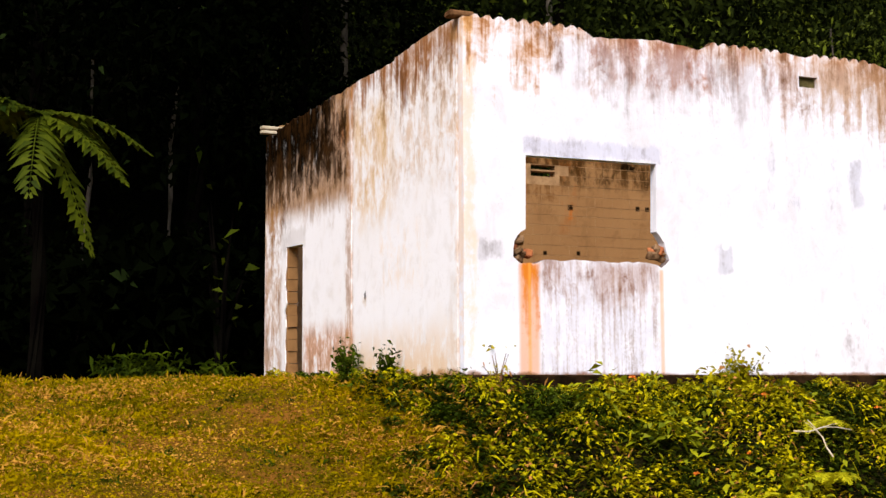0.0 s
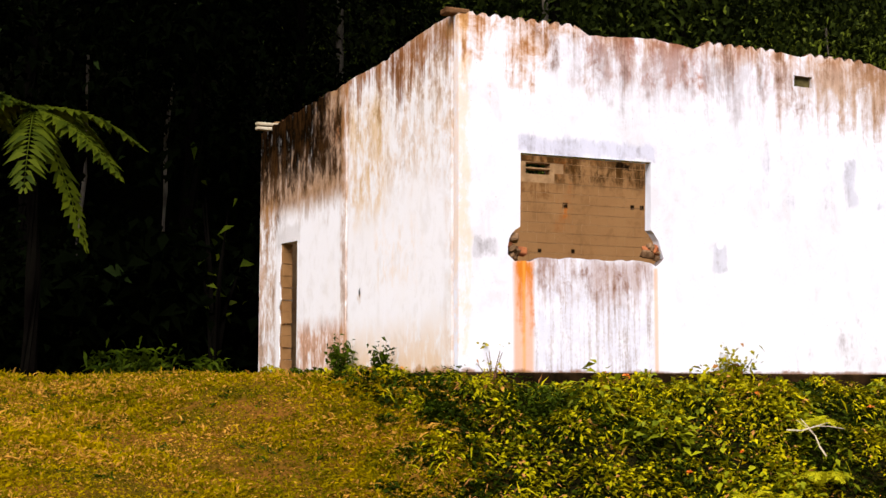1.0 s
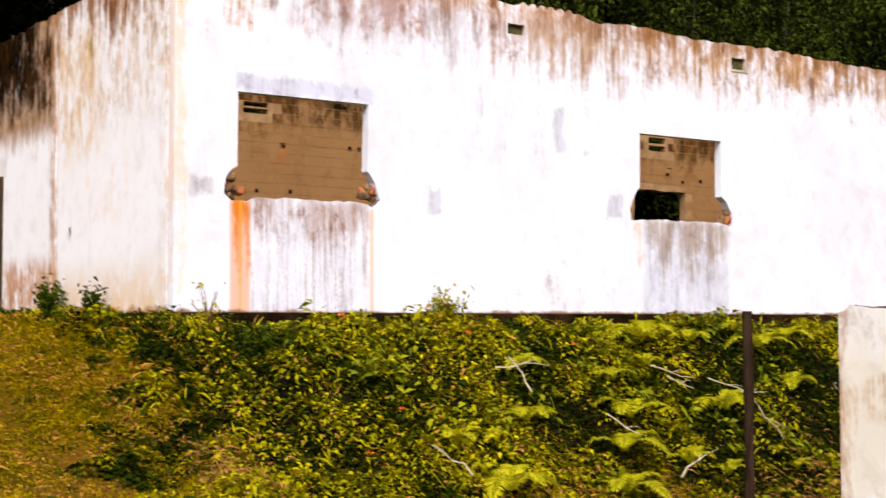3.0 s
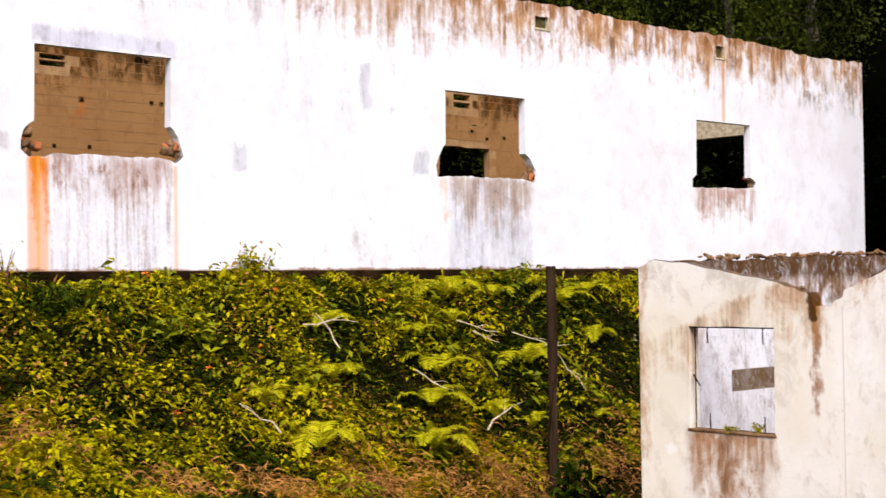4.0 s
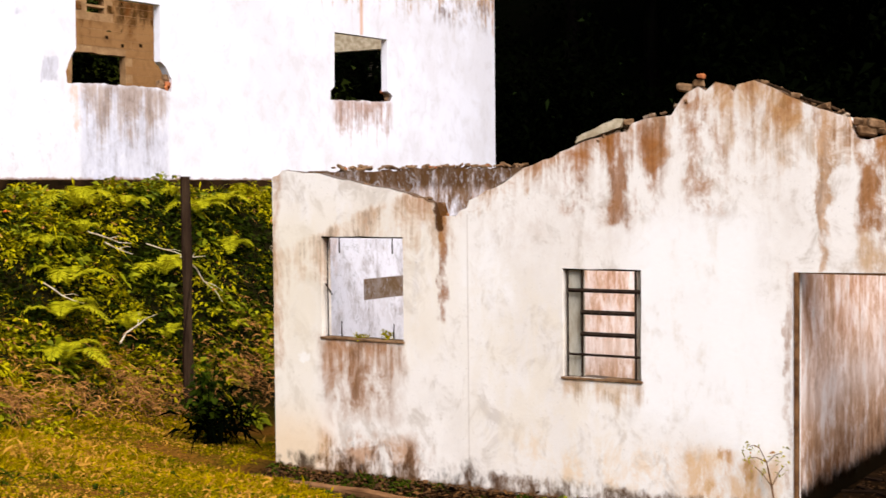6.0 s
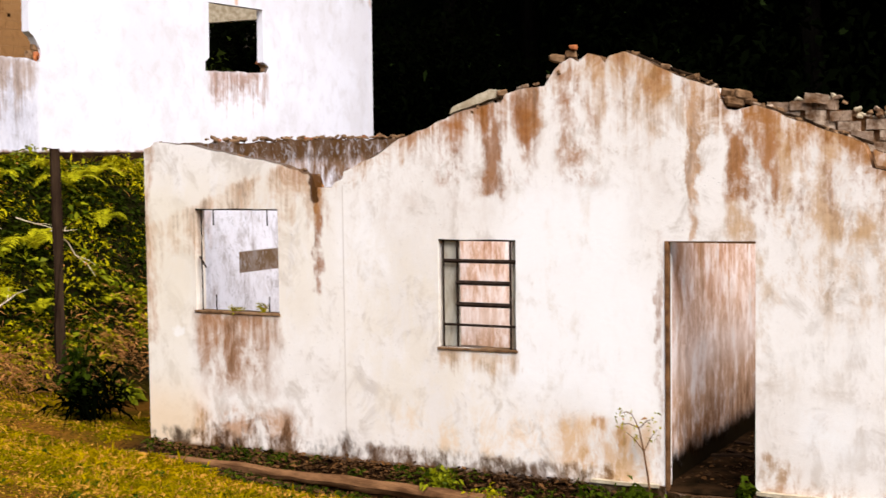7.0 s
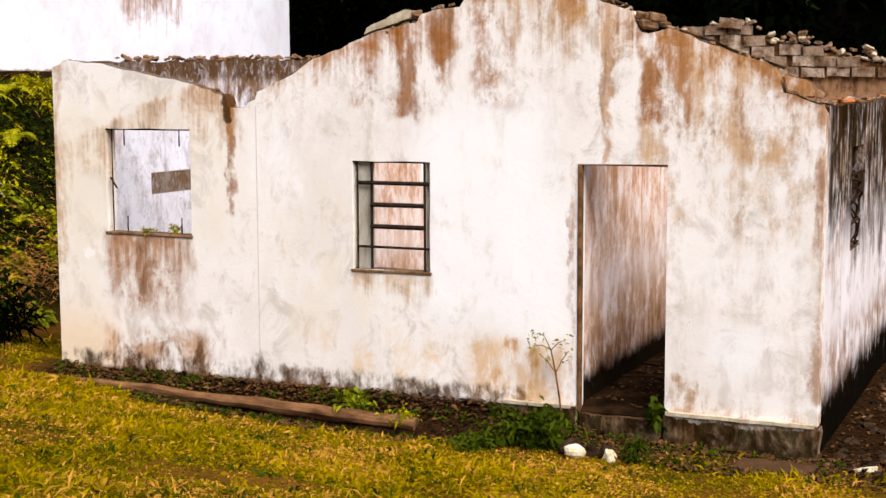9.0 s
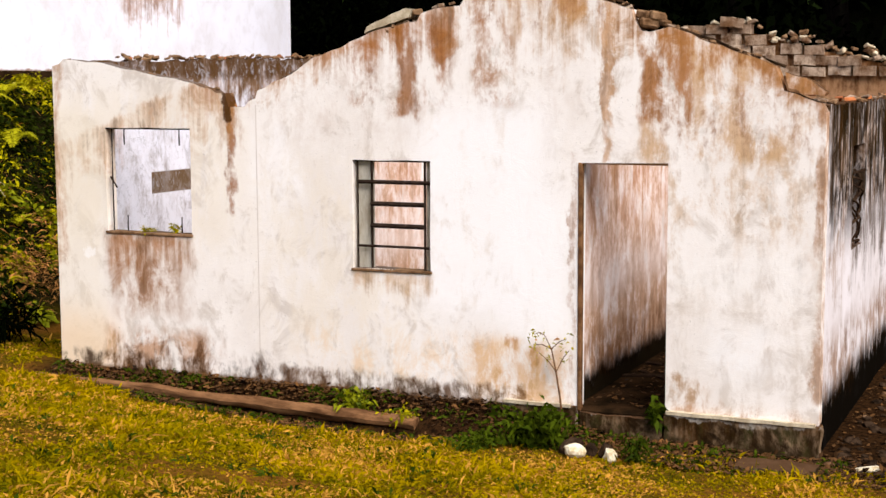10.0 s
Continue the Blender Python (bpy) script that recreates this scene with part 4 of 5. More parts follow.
        o.rotation_euler = (rng.uniform(-0.5, 0.5), rng.uniform(-0.5, 0.5), rng.uniform(-1.5, 1.5))
    # broken bed of the south wall's head
    for i in range(60):
        bm = bmesh.new()
        k = rng.uniform(0.015, 0.035)
        cuboid(bm, (-k * 2, -k, -k * 0.4), (k * 2, k, k * 0.4), k * 0.2, k * 0.3, rng)
        o = adopt(part("tile_fragment", bm, terracotta_mat if i % 11 == 0 else (brick_mat if i % 2 else rubble_mat)))
        o.location = (rng.uniform(HX + 0.1, 16.5), HR + 0.07 + rng.uniform(-0.06, 0.08), 2.62 + rng.uniform(0.0, 0.03))
        o.rotation_euler = (rng.uniform(-0.3, 0.3), rng.uniform(-0.3, 0.3), rng.uniform(-1.5, 1.5))
    # crumbled edge along the gable's slopes
    for (u0, z0), (u1, z1), k in (((4.28, 3.74), (3.5, 3.41), 16), ((3.14, 3.25), (2.27, 2.92), 22), ((6.8, 2.86), (5.5, 3.36), 22), ((9.4, 3.03), (7.6, 2.74), 14), ((5.3, 3.45), (4.4, 3.7), 12)):
        for i in range(k):
            t = rng.random()
            bm = bmesh.new()
            h = rng.uniform(0.008, 0.022)
            cuboid(bm, (-h * 2, -h * 2, -h), (h * 2, h * 2, h), h * 0.3, h * 0.4, rng)
            o = adopt(part("masonry_fragment", bm, rubble_mat if i % 3 else brick_mat))
            o.location = (HX + rng.uniform(0.03, 0.13), u0 + (u1 - u0) * t, z0 + (z1 - z0) * t + rng.uniform(-0.005, 0.012))
            o.rotation_euler = (rng.uniform(-0.5, 0.5), rng.uniform(-0.4, 0.4), rng.uniform(-1.5, 1.5))
    # debris along the north wall's head
    for i in range(90):
        bm = bmesh.new()
        s = rng.uniform(0.014, 0.034)
        cuboid(bm, (-s * 1.6, -s, -s * 0.5), (s * 1.6, s, s * 0.5), s * 0.25, s * 0.3, rng)
        o = adopt(part("tile_fragment", bm, rubble_mat if i % 9 else terracotta_mat))
        x = rng.uniform(12.6, 17.2)
        o.location = (x, HL - 0.05 + rng.uniform(-0.03, 0.03), 3.05 + (x - 12.6) * 0.02 + rng.uniform(0.0, 0.04))
        o.rotation_euler = (rng.uniform(-0.4, 0.4), rng.uniform(-0.4, 0.4), rng.uniform(-1.5, 1.5))
    # floor and plinth
    bm = bmesh.new()
    cuboid(bm, (HX + 0.02, HR + 0.02, -0.45), (HB, HL - 0.12, -0.03), 0.02)
    tagged(part("house_floor", bm, concrete_mat), "dark littered concrete floor of the cottage", "floor", kind="structure")
    for u0, u1, z1, x0 in ((HR - 0.02, 3.14, -0.005, HX - 0.03), (3.16, 3.9, -0.06, HX - 0.02), (3.94, 4.62, -0.02, HX - 0.025)):
        bm = bmesh.new()
        rough_block(bm, (x0, u0, -0.5), (HX + 0.1, u1, z1), 0.06, 0.018, u0)
        adopt(part("plinth", bm, footing_mat, None, "stained concrete footing"))
    # pale strip on the footing's top edge: light on the edge, put into colour
    for u0, u1, z1 in ((HR + 0.02, 3.12, 0.02), (3.98, 4.6, 0.0)):
        bm = bmesh.new()
        rough_block(bm, (HX - 0.05, u0, z1 - 0.028), (HX - 0.002, u1, z1), 0.07, 0.007, u1)
        adopt(part("screed_lip", bm, stone_mat, None, "pale chipped strip drawing the light on the footing's top edge"))
    # sills
    for u0, u1, z in ((7.86, 8.89, 1.335), (5.31, 6.125, 1.095)):
        bm = bmesh.new()
        cuboid(bm, (HX - 0.012, u0, z - 0.02), (HX + 0.15, u1, z + 0.004), 0.004, 0.004, rng)
        adopt(part("sill", bm, rubble_mat, None, "thin stained sill"))
    # iron stubs in the bare window
    for (u, z0, z1) in ((8.83, 1.34, 2.36), (8.68, 2.2, 2.37), (8.03, 2.2, 2.37), (8.66, 1.34, 1.5), (8.02, 1.34, 1.5)):
        bm = bmesh.new()
        tube(bm, [(HX + 0.05, u, z0), (HX + 0.052, u + 0.004, (z0 + z1) / 2), (HX + 0.05, u, z1)], [0.008] * 3, 6)
        adopt(part("iron_stub", bm, iron_mat))
    bm = bmesh.new()
    tube(bm, [(HX + 0.04, 8.85, 1.88), (HX - 0.0, 8.78, 1.83), (HX - 0.02, 8.73, 1.78)], [0.009] * 3, 6)
    adopt(part("iron_stub", bm, iron_mat))
    # dark strip in place of the shadow under the window head
    bm = bmesh.new()
    cuboid(bm, (HX + 0.01, 7.86, 2.355), (HX + 0.1, 8.89, 2.375), 0.004)
    adopt(part("lintel_shadow_iron", bm, iron_mat, None, "thin iron-coloured strip drawing the shadow under the window head"))
    # remains of the wooden door lining
    for lo, hi in (((HX - 0.008, 3.893, -0.05), (HX + 0.06, 3.926, 2.112)), ((HX + 0.005, 3.14, 2.10), (HX + 0.07, 3.9, 2.125))):
        bm = bmesh.new()
        cuboid(bm, lo, hi, 0.004, 0.003, rng)
        adopt(part("door_lining", bm, wood_mat, None, "dark remains of a wooden door lining"))
    # barred window
    grille = adopt(new("window_grille"))
    grille["label"] = "rusty iron window grille"

    def bar(a, b, r):
        bm = bmesh.new()
        tube(bm, [a, tuple((p + q) / 2 for p, q in zip(a, b)), b], [r] * 3, 6)
        o = part("bar", bm, iron_mat, grille)
    x = HX + 0.03
    for u in (6.1 - 0.175, 6.1 - 0.71):
        bar((x, u, 1.1), (x, u, 2.1), 0.012)
    for z, r, u0, u1 in ((2.095, 0.012, 5.33, 6.1), (1.90, 0.021, 5.33, 6.06), (1.70, 0.024, 5.39, 5.93), (1.50, 0.024, 5.39, 5.93), (1.31, 0.013, 5.33, 6.06)):
        bar((x - 0.012, u0, z), (x - 0.012, u1, z), r)
    bar((x, 6.07, 1.1), (x, 6.07, 2.1), 0.008)
    for u0, u1 in ((5.93, 6.1), (5.335, 5.39)):
        bm = bmesh.new()
        cuboid(bm, (HX + 0.06, u0, 1.1), (HX + 0.1, u1, 2.09), 0.005)
        part("frame_board", bm, frame_mat, grille)
    # twisted lattice in the south window
    lattice = adopt(new("broken_lattice"))
    lattice["label"] = "twisted dark wooden lattice"
    for i in range(13):
        bm = bmesh.new()
        x0, z0 = rng.uniform(13.32, 13.6), rng.uniform(1.3, 2.1)
        x1, z1 = rng.uniform(13.65, 13.98), min(2.18, max(1.3, z0 + rng.uniform(-0.35, 0.35)))
        tube(bm, [(x0, HR + 0.03, z0), ((x0 + x1) / 2, HR - rng.uniform(0.0, 0.05), (z0 + z1) / 2 + 0.02), (x1, HR + 0.02, z1)], [0.011] * 3, 5, 0.2, i)
        part("lath", bm, post_mat, lattice)


house()


# ---- loose things round the house ----
def log():
    rng = random.Random(3)
    root = thing("log", (11.45, 7.2, -0.25), "fallen weathered brown log lying along the cottage", "log")
    bm = bmesh.new()
    line = [(11.39 - 0.19 * t + rng.uniform(-0.012, 0.012), 5.31 + 4.1 * t, -0.225 + 0.155 * t + rng.uniform(-0.008, 0.008)) for t in np.linspace(0, 1, 22)]
    tube(bm, line, [(0.066 - 0.026 * t) * (1 + rng.uniform(-0.1, 0.1)) for t in np.linspace(0, 1, 22)], 11, 0.13, 2)
    o = part("trunk", bm, wood_mat, None)
    o.parent, o.matrix_parent_inverse = root, Matrix.Translation(root.location).inverted()


def rock(name, at, size, mat, label, cat, seed):
    bm = bmesh.new()
    bmesh.ops.create_icosphere(bm, subdivisions=2, radius=1)
    for v in bm.verts:
        k = 1 + 0.28 * noise.noise(v.co * 1.7 + Vector((seed, 0, 0)))
        v.co = Vector((v.co.x * size[0] * k, v.co.y * size[1] * k, v.co.z * size[2] * k))
    o = part(name, bm, mat, None, smooth=False)
    o.location = at
    o.rotation_euler = (0.2, 0.1, seed)
    return tagged(o, label, cat)


log()
rock("stone", (10.85, 3.64, float(height(10.85, 3.64)) + 0.05), (0.07, 0.105, 0.06), lime_mat, "pale broken lump of lime lying in the grass", "stone", 1.0)
rock("stone", (10.9, 3.36, float(height(10.9, 3.36)) + 0.045), (0.055, 0.06, 0.07), lime_mat, "small yellowish lump of lime leaning in the grass", "stone", 2.3)
for x, y, sx, sy, sz, seed in ((10.98, 3.72, 0.07, 0.12, 0.08, 4.0), (10.98, 3.42, 0.06, 0.09, 0.085, 5.0), (11.0, 3.56, 0.05, 0.06, 0.06, 6.0)):
    rock("stone", (x, y, float(height(x, y)) + 0.04), (sx, sy, sz), dark_stone_mat, "dark earthy stone behind the pale lumps", "stone", seed)
rock("stone", (11.40, 1.42, float(height(11.4, 1.42)) + 0.02), (0.06, 0.12, 0.02), lime_mat, "flat pale stone on dark earth", "stone", 3.1)


def doorstep_slab():
    bm = bmesh.new()
    rough_block(bm, (11.1, 1.8, -0.36), (11.42, 2.4, -0.232), 0.08, 0.022, 2.0)
    tagged(part("paving_slab", bm, footing_mat), "dark broken concrete slab sunk in the ground", "slab")


doorstep_slab()


def rubble_patch():
    """Loose stones on the dark ground along the mouldy end wall."""
    rng = random.Random(44)
    kinds = []
    for k in range(4):
        bm = bmesh.new()
        bmesh.ops.create_icosphere(bm, subdivisions=1, radius=1)
        for v in bm.verts:
            v.co *= 1 + 0.45 * noise.noise(v.co * 1.3 + Vector((k * 5, 0, 0)))
            v.co.z *= 0.55
        me = bpy.data.meshes.new("rubble_stone")
        bm.to_mesh(me)
        bm.free()
        me.materials.append((dark_stone_mat, dark_stone_mat, dark_stone_mat, rubble_mat)[k])
        kinds.append(me)
    for i in range(130):
        x, y = rng.uniform(11.5, 16.5), HR - 0.12 - abs(rng.gauss(0, 0.45))
        k = rng.uniform(0.02, 0.07)
        o = new("rubble_stone", rng.choice(kinds))
        o.matrix_basis = Matrix.LocRotScale((x, y, float(height(x, y)) + k * 0.2), Euler((rng.uniform(-0.3, 0.3), rng.uniform(-0.3, 0.3), rng.uniform(0, 6))), (k, k * rng.uniform(0.7, 1.3), k))
        tagged(o, "small dark stone in the rubble by the wall", "stone", "rubble stones")


rubble_patch()


def hall_debris():
    """Rotten boards and broken laths on the cottage's floor behind the doorway."""
    rng = random.Random(9)
    for i in range(16):
        x, y = rng.uniform(12.0, 14.6), rng.uniform(2.4, 3.75)
        l, w = rng.uniform(0.35, 0.9), rng.uniform(0.03, 0.09)
        bm = bmesh.new()
        rough_block(bm, (-l / 2, -w / 2, 0), (l / 2, w / 2, 0.02), 0.12, 0.006, i)
        o = part("board", bm, wood_mat if i % 3 else post_mat)
        o.location = (x, y, -0.028 + 0.012 * (i % 3))
        o.rotation_euler = (0, rng.uniform(-0.02, 0.02), rng.uniform(0.7, 2.4))
        tagged(o, "rotten broken board lying on the cottage floor", "board", "fallen boards")


hall_debris()


def fence_post():
    z0 = float(height(13.5, 12.3)) - 0.3
    bm = bmesh.new()
    tube(bm, [(0, 0, 0), (0.005, 0.01, 1.0), (0.0, 0.0, 2.0), (-0.01, 0.0, 3.03 - z0)], [0.075, 0.07, 0.068, 0.066], 8, 0.08, 4)
    o = part("fence_post", bm, post_mat)
    o.location = (13.52, 12.3, z0)
    tagged(o, "dark weathered round wooden fence post", "post")


fence_post()


# ---- woods ----
def tree_base(seed, tall, spread, leaf, mat, bark, lean=0.0, clear=0.45, clumps=60, per=45, label=""):
    rng = np.random.default_rng(seed)
    rr = random.Random(seed)
    root = thing("tree", (0, 0, 0), label or "tall forest tree with a dense crown, coloured dark as if in shade", "tree", "forest trees")
    bm = bmesh.new()
    n = 7
    pts = [(lean * tall * (k / n) ** 1.5 + rr.uniform(-0.12, 0.12), rr.uniform(-0.12, 0.12), tall * 0.92 * k / n) for k in range(n + 1)]
    rad = [tall * 0.013 * (1 - 0.85 * k / n) + 0.02 for k in range(n + 1)]
    tube(bm, pts, rad, 8, 0.1, seed)
    tips = []
    for k in range(9):
        t = clear + (0.95 - clear) * k / 9
        i = min(int(t * n / 0.92 * 0.92), n - 1)
        a = Vector(pts[i])
        w = rr.uniform(0, 6.28)
        l = spread * rr.uniform(0.5, 1.0) * (1.1 - 0.5 * t)
        b = a + Vector((math.cos(w) * l, math.sin(w) * l, l * rr.uniform(0.2, 0.7)))
        tube(bm, [a, a.lerp(b, 0.5) + Vector((0, 0, 0.15 * l)), b], [rad[i] * 0.5, rad[i] * 0.3, 0.015], 5, 0.1, k)
        tips.append(np.array(b))
    part("trunk", bm, bark, root)
    c = []
    for k in range(clumps):
        if k % 2:
            p = tips[k % len(tips)] + rng.normal(0, spread * 0.22, 3)
        else:
            d = unit(rng.normal(0, 1, 3))
            p = np.array([pts[-1][0], pts[-1][1], tall * (0.5 + clear / 2)]) + d * np.array([spread, spread, tall * (1 - clear) * 0.52]) * rng.uniform(0.55, 1.05)
        c.append(p)
    v, f = scatter_leaves(rng, np.array(c), spread * 0.15, per, leaf, leaf * 0.5, 0.1, 0.35)
    quads("crown", v, f, mat, root)
    return root


def place(ob, x, y, turn, k, first):
    m = Matrix.LocRotScale((x, y, float(height(x, y)) - 0.1), Euler((0, 0, turn)), (k, k, k))
    if first:
        ob.matrix_basis = m
        return ob
    c = copy_thing(ob, pose(0, 0, 0))
    c.matrix_basis = m
    return c


def woods():
    rng = random.Random(21)
    kinds = [tree_base(1, 15, 3.6, 0.24, shaded_forest_leaf, bark_mat, clear=0.3, clumps=110, per=85),
             tree_base(2, 18, 3.2, 0.22, shaded_forest_leaf, bark_mat, clear=0.42, clumps=110, per=85),
             tree_base(3, 12, 3.8, 0.26, shaded_forest_leaf, bark_mat, clear=0.12, clumps=120, per=85)]
    used = set()
    spots = []
    for k in range(17):
        spots.append((-14 + k * 3.0 + rng.uniform(-0.8, 0.8), 28.5 + rng.uniform(-0.6, 1.8)))
    for k in range(15):
        spots.append((-15 + k * 4.2 + rng.uniform(-1.2, 1.2), 34 + rng.uniform(-1.5, 2.5)))
    for k in range(9):
        spots.append((28.5 - k * 0.4 + rng.uniform(-0.6, 1.6), 6.5 - k * 2.3 + rng.uniform(-0.6, 0.6)))
    for k in range(9):
        spots.append((34.0 + rng.uniform(-0.5, 1.5), 18 - k * 3.0 + rng.uniform(-0.8, 0.8)))
    for k in range(10):
        spots.append((39 + rng.uniform(-1, 3), 30 - k * 5 + rng.uniform(-1, 1)))
    for x, y in spots:
        j = rng.randrange(3)
        if 12 < x < 36 and y > 24 or (x > 36 and y > 19):
            continue
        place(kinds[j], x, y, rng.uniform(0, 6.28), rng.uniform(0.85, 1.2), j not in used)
        used.add(j)
    # lighter crowns behind the shed, the sky's light put into the leaf colour
    mid = tree_base(6, 14, 3.6, 0.17, mid_leaf, bark_mat, clear=0.15, clumps=120, per=130, label="dark green tree behind the shed")
    for i in range(17):
        place(mid, 12.5 + i * 1.75 + rng.uniform(-0.6, 0.6), 29.0 + 3.5 * (i % 2) + rng.uniform(-0.5, 1.5), rng.uniform(0, 6.28), rng.uniform(0.85, 1.15), i == 0)
    light = tree_base(7, 13, 3.0, 0.17, edge_leaf, pale_bark_mat, clear=0.2, clumps=110, per=75, label="tree with a lighter green crown behind the shed")
    for i, (x, y, k) in enumerate(((37.5, 26.0, 1.0), (42.5, 28.5, 1.1), (46.5, 28.5, 1.15), (40.5, 25.0, 0.8), (22.6, 26.9, 0.72), (28.3, 27.2, 0.77), (32.5, 27.6, 0.72))):
        place(light, x, y, i * 1.3, k, i == 0)
    # slim pale stems
    for i, (x, y, top, lean) in enumerate(((10.9, 29.5, 15, 0.02), (6.95, 29.0, 9, 0.03), (15.4, 28.0, 14, 0.0), (5.1, 28.0, 6.5, 0.02), (9.0, 27.5, 5.0, 0.0))):
        bm = bmesh.new()
        rr = random.Random(i)
        tube(bm, [(lean * top * k / 8 + rr.uniform(-0.06, 0.06), rr.uniform(-0.05, 0.05), top * k / 8) for k in range(9)], [0.11 * (1 - 0.07 * k) * (0.6 if top < 10 else 1) for k in range(9)], 7, 0.1, i)
        o = part("sapling", bm, pale_bark_mat)
        o.location = (x, y, float(height(x, y)) - 0.1)
        tagged(o, "slim pale bare sapling in the dark wood", "tree", "slim saplings")


woods()


def bush(seed, size, leaf, mat, count, label, name="bush", slim=0.45, wood=None):
    rng = np.random.default_rng(seed)
    rr = random.Random(seed)
    root = thing(name, (0, 0, 0), label, "bush")
    bm = bmesh.new()
    c = []
    for k in range(9):
        w = rr.uniform(0, 6.28)
        r = size[0] * rr.uniform(0.2, 0.9)
        tip = (math.cos(w) * r, math.sin(w) * r, size[1] * rr.uniform(0.45, 1.0))
        tube(bm, [(0, 0, 0), (tip[0] * 0.4, tip[1] * 0.4, tip[2] * 0.6), tip], [0.02 * size[1], 0.012 * size[1], 0.004], 5, 0.1, k)
        for t in (0.45, 0.7, 0.95):
            c.append(np.array(tip) * t)
    part("stalk", bm, wood or bark_mat, root)
    v, f = scatter_leaves(rng, np.array(c), np.array([size[0], size[0], size[1]]) * 0.2, count, leaf, leaf * slim, 0.4, 0.35)
    quads("foliage", v, f, mat, root)
    return root


def understorey():
    rng = random.Random(8)
    kinds = [bush(31, (1.6, 3.2), 0.2, shaded_forest_leaf, 150, "undergrowth shrub at the wood's edge, coloured dark as if in shade"),
             bush(32, (1.3, 2.2), 0.42, shaded_forest_leaf, 30, "broad-leaved undergrowth shrub, coloured dark as if in shade"),
             bush(33, (0.6, 0.45), 0.26, shade_weed_leaf, 7, "low leafy plant at the lawn's edge", slim=0.22)]
    used = set()
    spots = [(0, -13 + k * 1.7 + rng.uniform(-0.5, 0.5), 26.6 + rng.uniform(-0.4, 0.9)) for k in range(27)]
    spots += [(1, -2 + k * 1.4 + rng.uniform(-0.4, 0.4), 26.0 + rng.uniform(-0.3, 0.5)) for k in range(8)]
    spots += [(2, x, y) for x, y in ((5.3, 24.9), (5.9, 25.0), (6.9, 25.2))]
    spots += [(0, 21.5 + rng.uniform(-0.3, 1.2), 6.5 - k * 1.6) for k in range(9)]
    spots += [(0, 31.4 + rng.uniform(0, 1), 24 - k * 1.9) for k in range(7)]
    spots += [(0, 27.5 + k * 0.8, 9.0 + k * 0.8) for k in range(5)]
    for j, x, y in spots:
        place(kinds[j], x, y, rng.uniform(0, 6.28), rng.uniform(0.8, 1.25), j not in used)
        used.add(j)


understorey()


def frond(rng, base, way, length, width, bend, pairs, droop_leaf=0.1, thick=0.95):
    """A pinnate frond: an arched midrib and tapering leaflets on both sides."""
    way = unit(np.array(way, float))
    side = unit(np.cross(way, [0, 0, 1.0]))
    t = np.linspace(0, 1, pairs)
    line = np.array(base) + np.outer(t * length, way) - np.outer(t ** 2 * bend * length, [0, 0, 1])
    tang = unit(np.gradient(line, axis=0))
    prof = np.sin(np.pi * np.clip(t * 0.9 + 0.08, 0, 1)) ** 0.7
    vs, fs, o = [], [], 0
    for s in (1, -1):
        d = unit(side * s + tang * 0.45 + rng.normal(0, 0.1, (pairs, 3)))
        v, f = blades(line, d, tang, width * prof * 0.5 * rng.uniform(0.8, 1.12, pairs) + 0.01, np.full(pairs, length / pairs * thick), droop_leaf)
        vs.append(v)
        fs.append(f + o)
        o += len(v)
    return np.concatenate(vs), np.concatenate(fs), line


def fern(seed, n, length, width, mat, label, name="fern", rise=0.8, bend=0.6, pairs=24, at=(0, 0, 0), turn=(0, 6.28), cat="fern"):
    rng = np.random.default_rng(seed)
    root = thing(name, (0, 0, 0), label, cat)
    for k in range(n):
        w = turn[0] + (turn[1] - turn[0]) * (k + rng.uniform(-0.3, 0.3)) / n
        l = length * rng.uniform(0.7, 1.1)
        v, f, line = frond(rng, at, (math.cos(w), math.sin(w), rise * rng.uniform(0.6, 1.2)), l, width * l / length, bend, pairs)
        fr = quads("frond", v, f, mat, root)
        bm = bmesh.new()
        tube(bm, [tuple(p) for p in line[:: max(1, pairs // 6)]], [0.012 * length * (1 - 0.12 * i) for i in range(len(line[:: max(1, pairs // 6)]))], 4)
        part("midrib", bm, mat, fr)
    return root


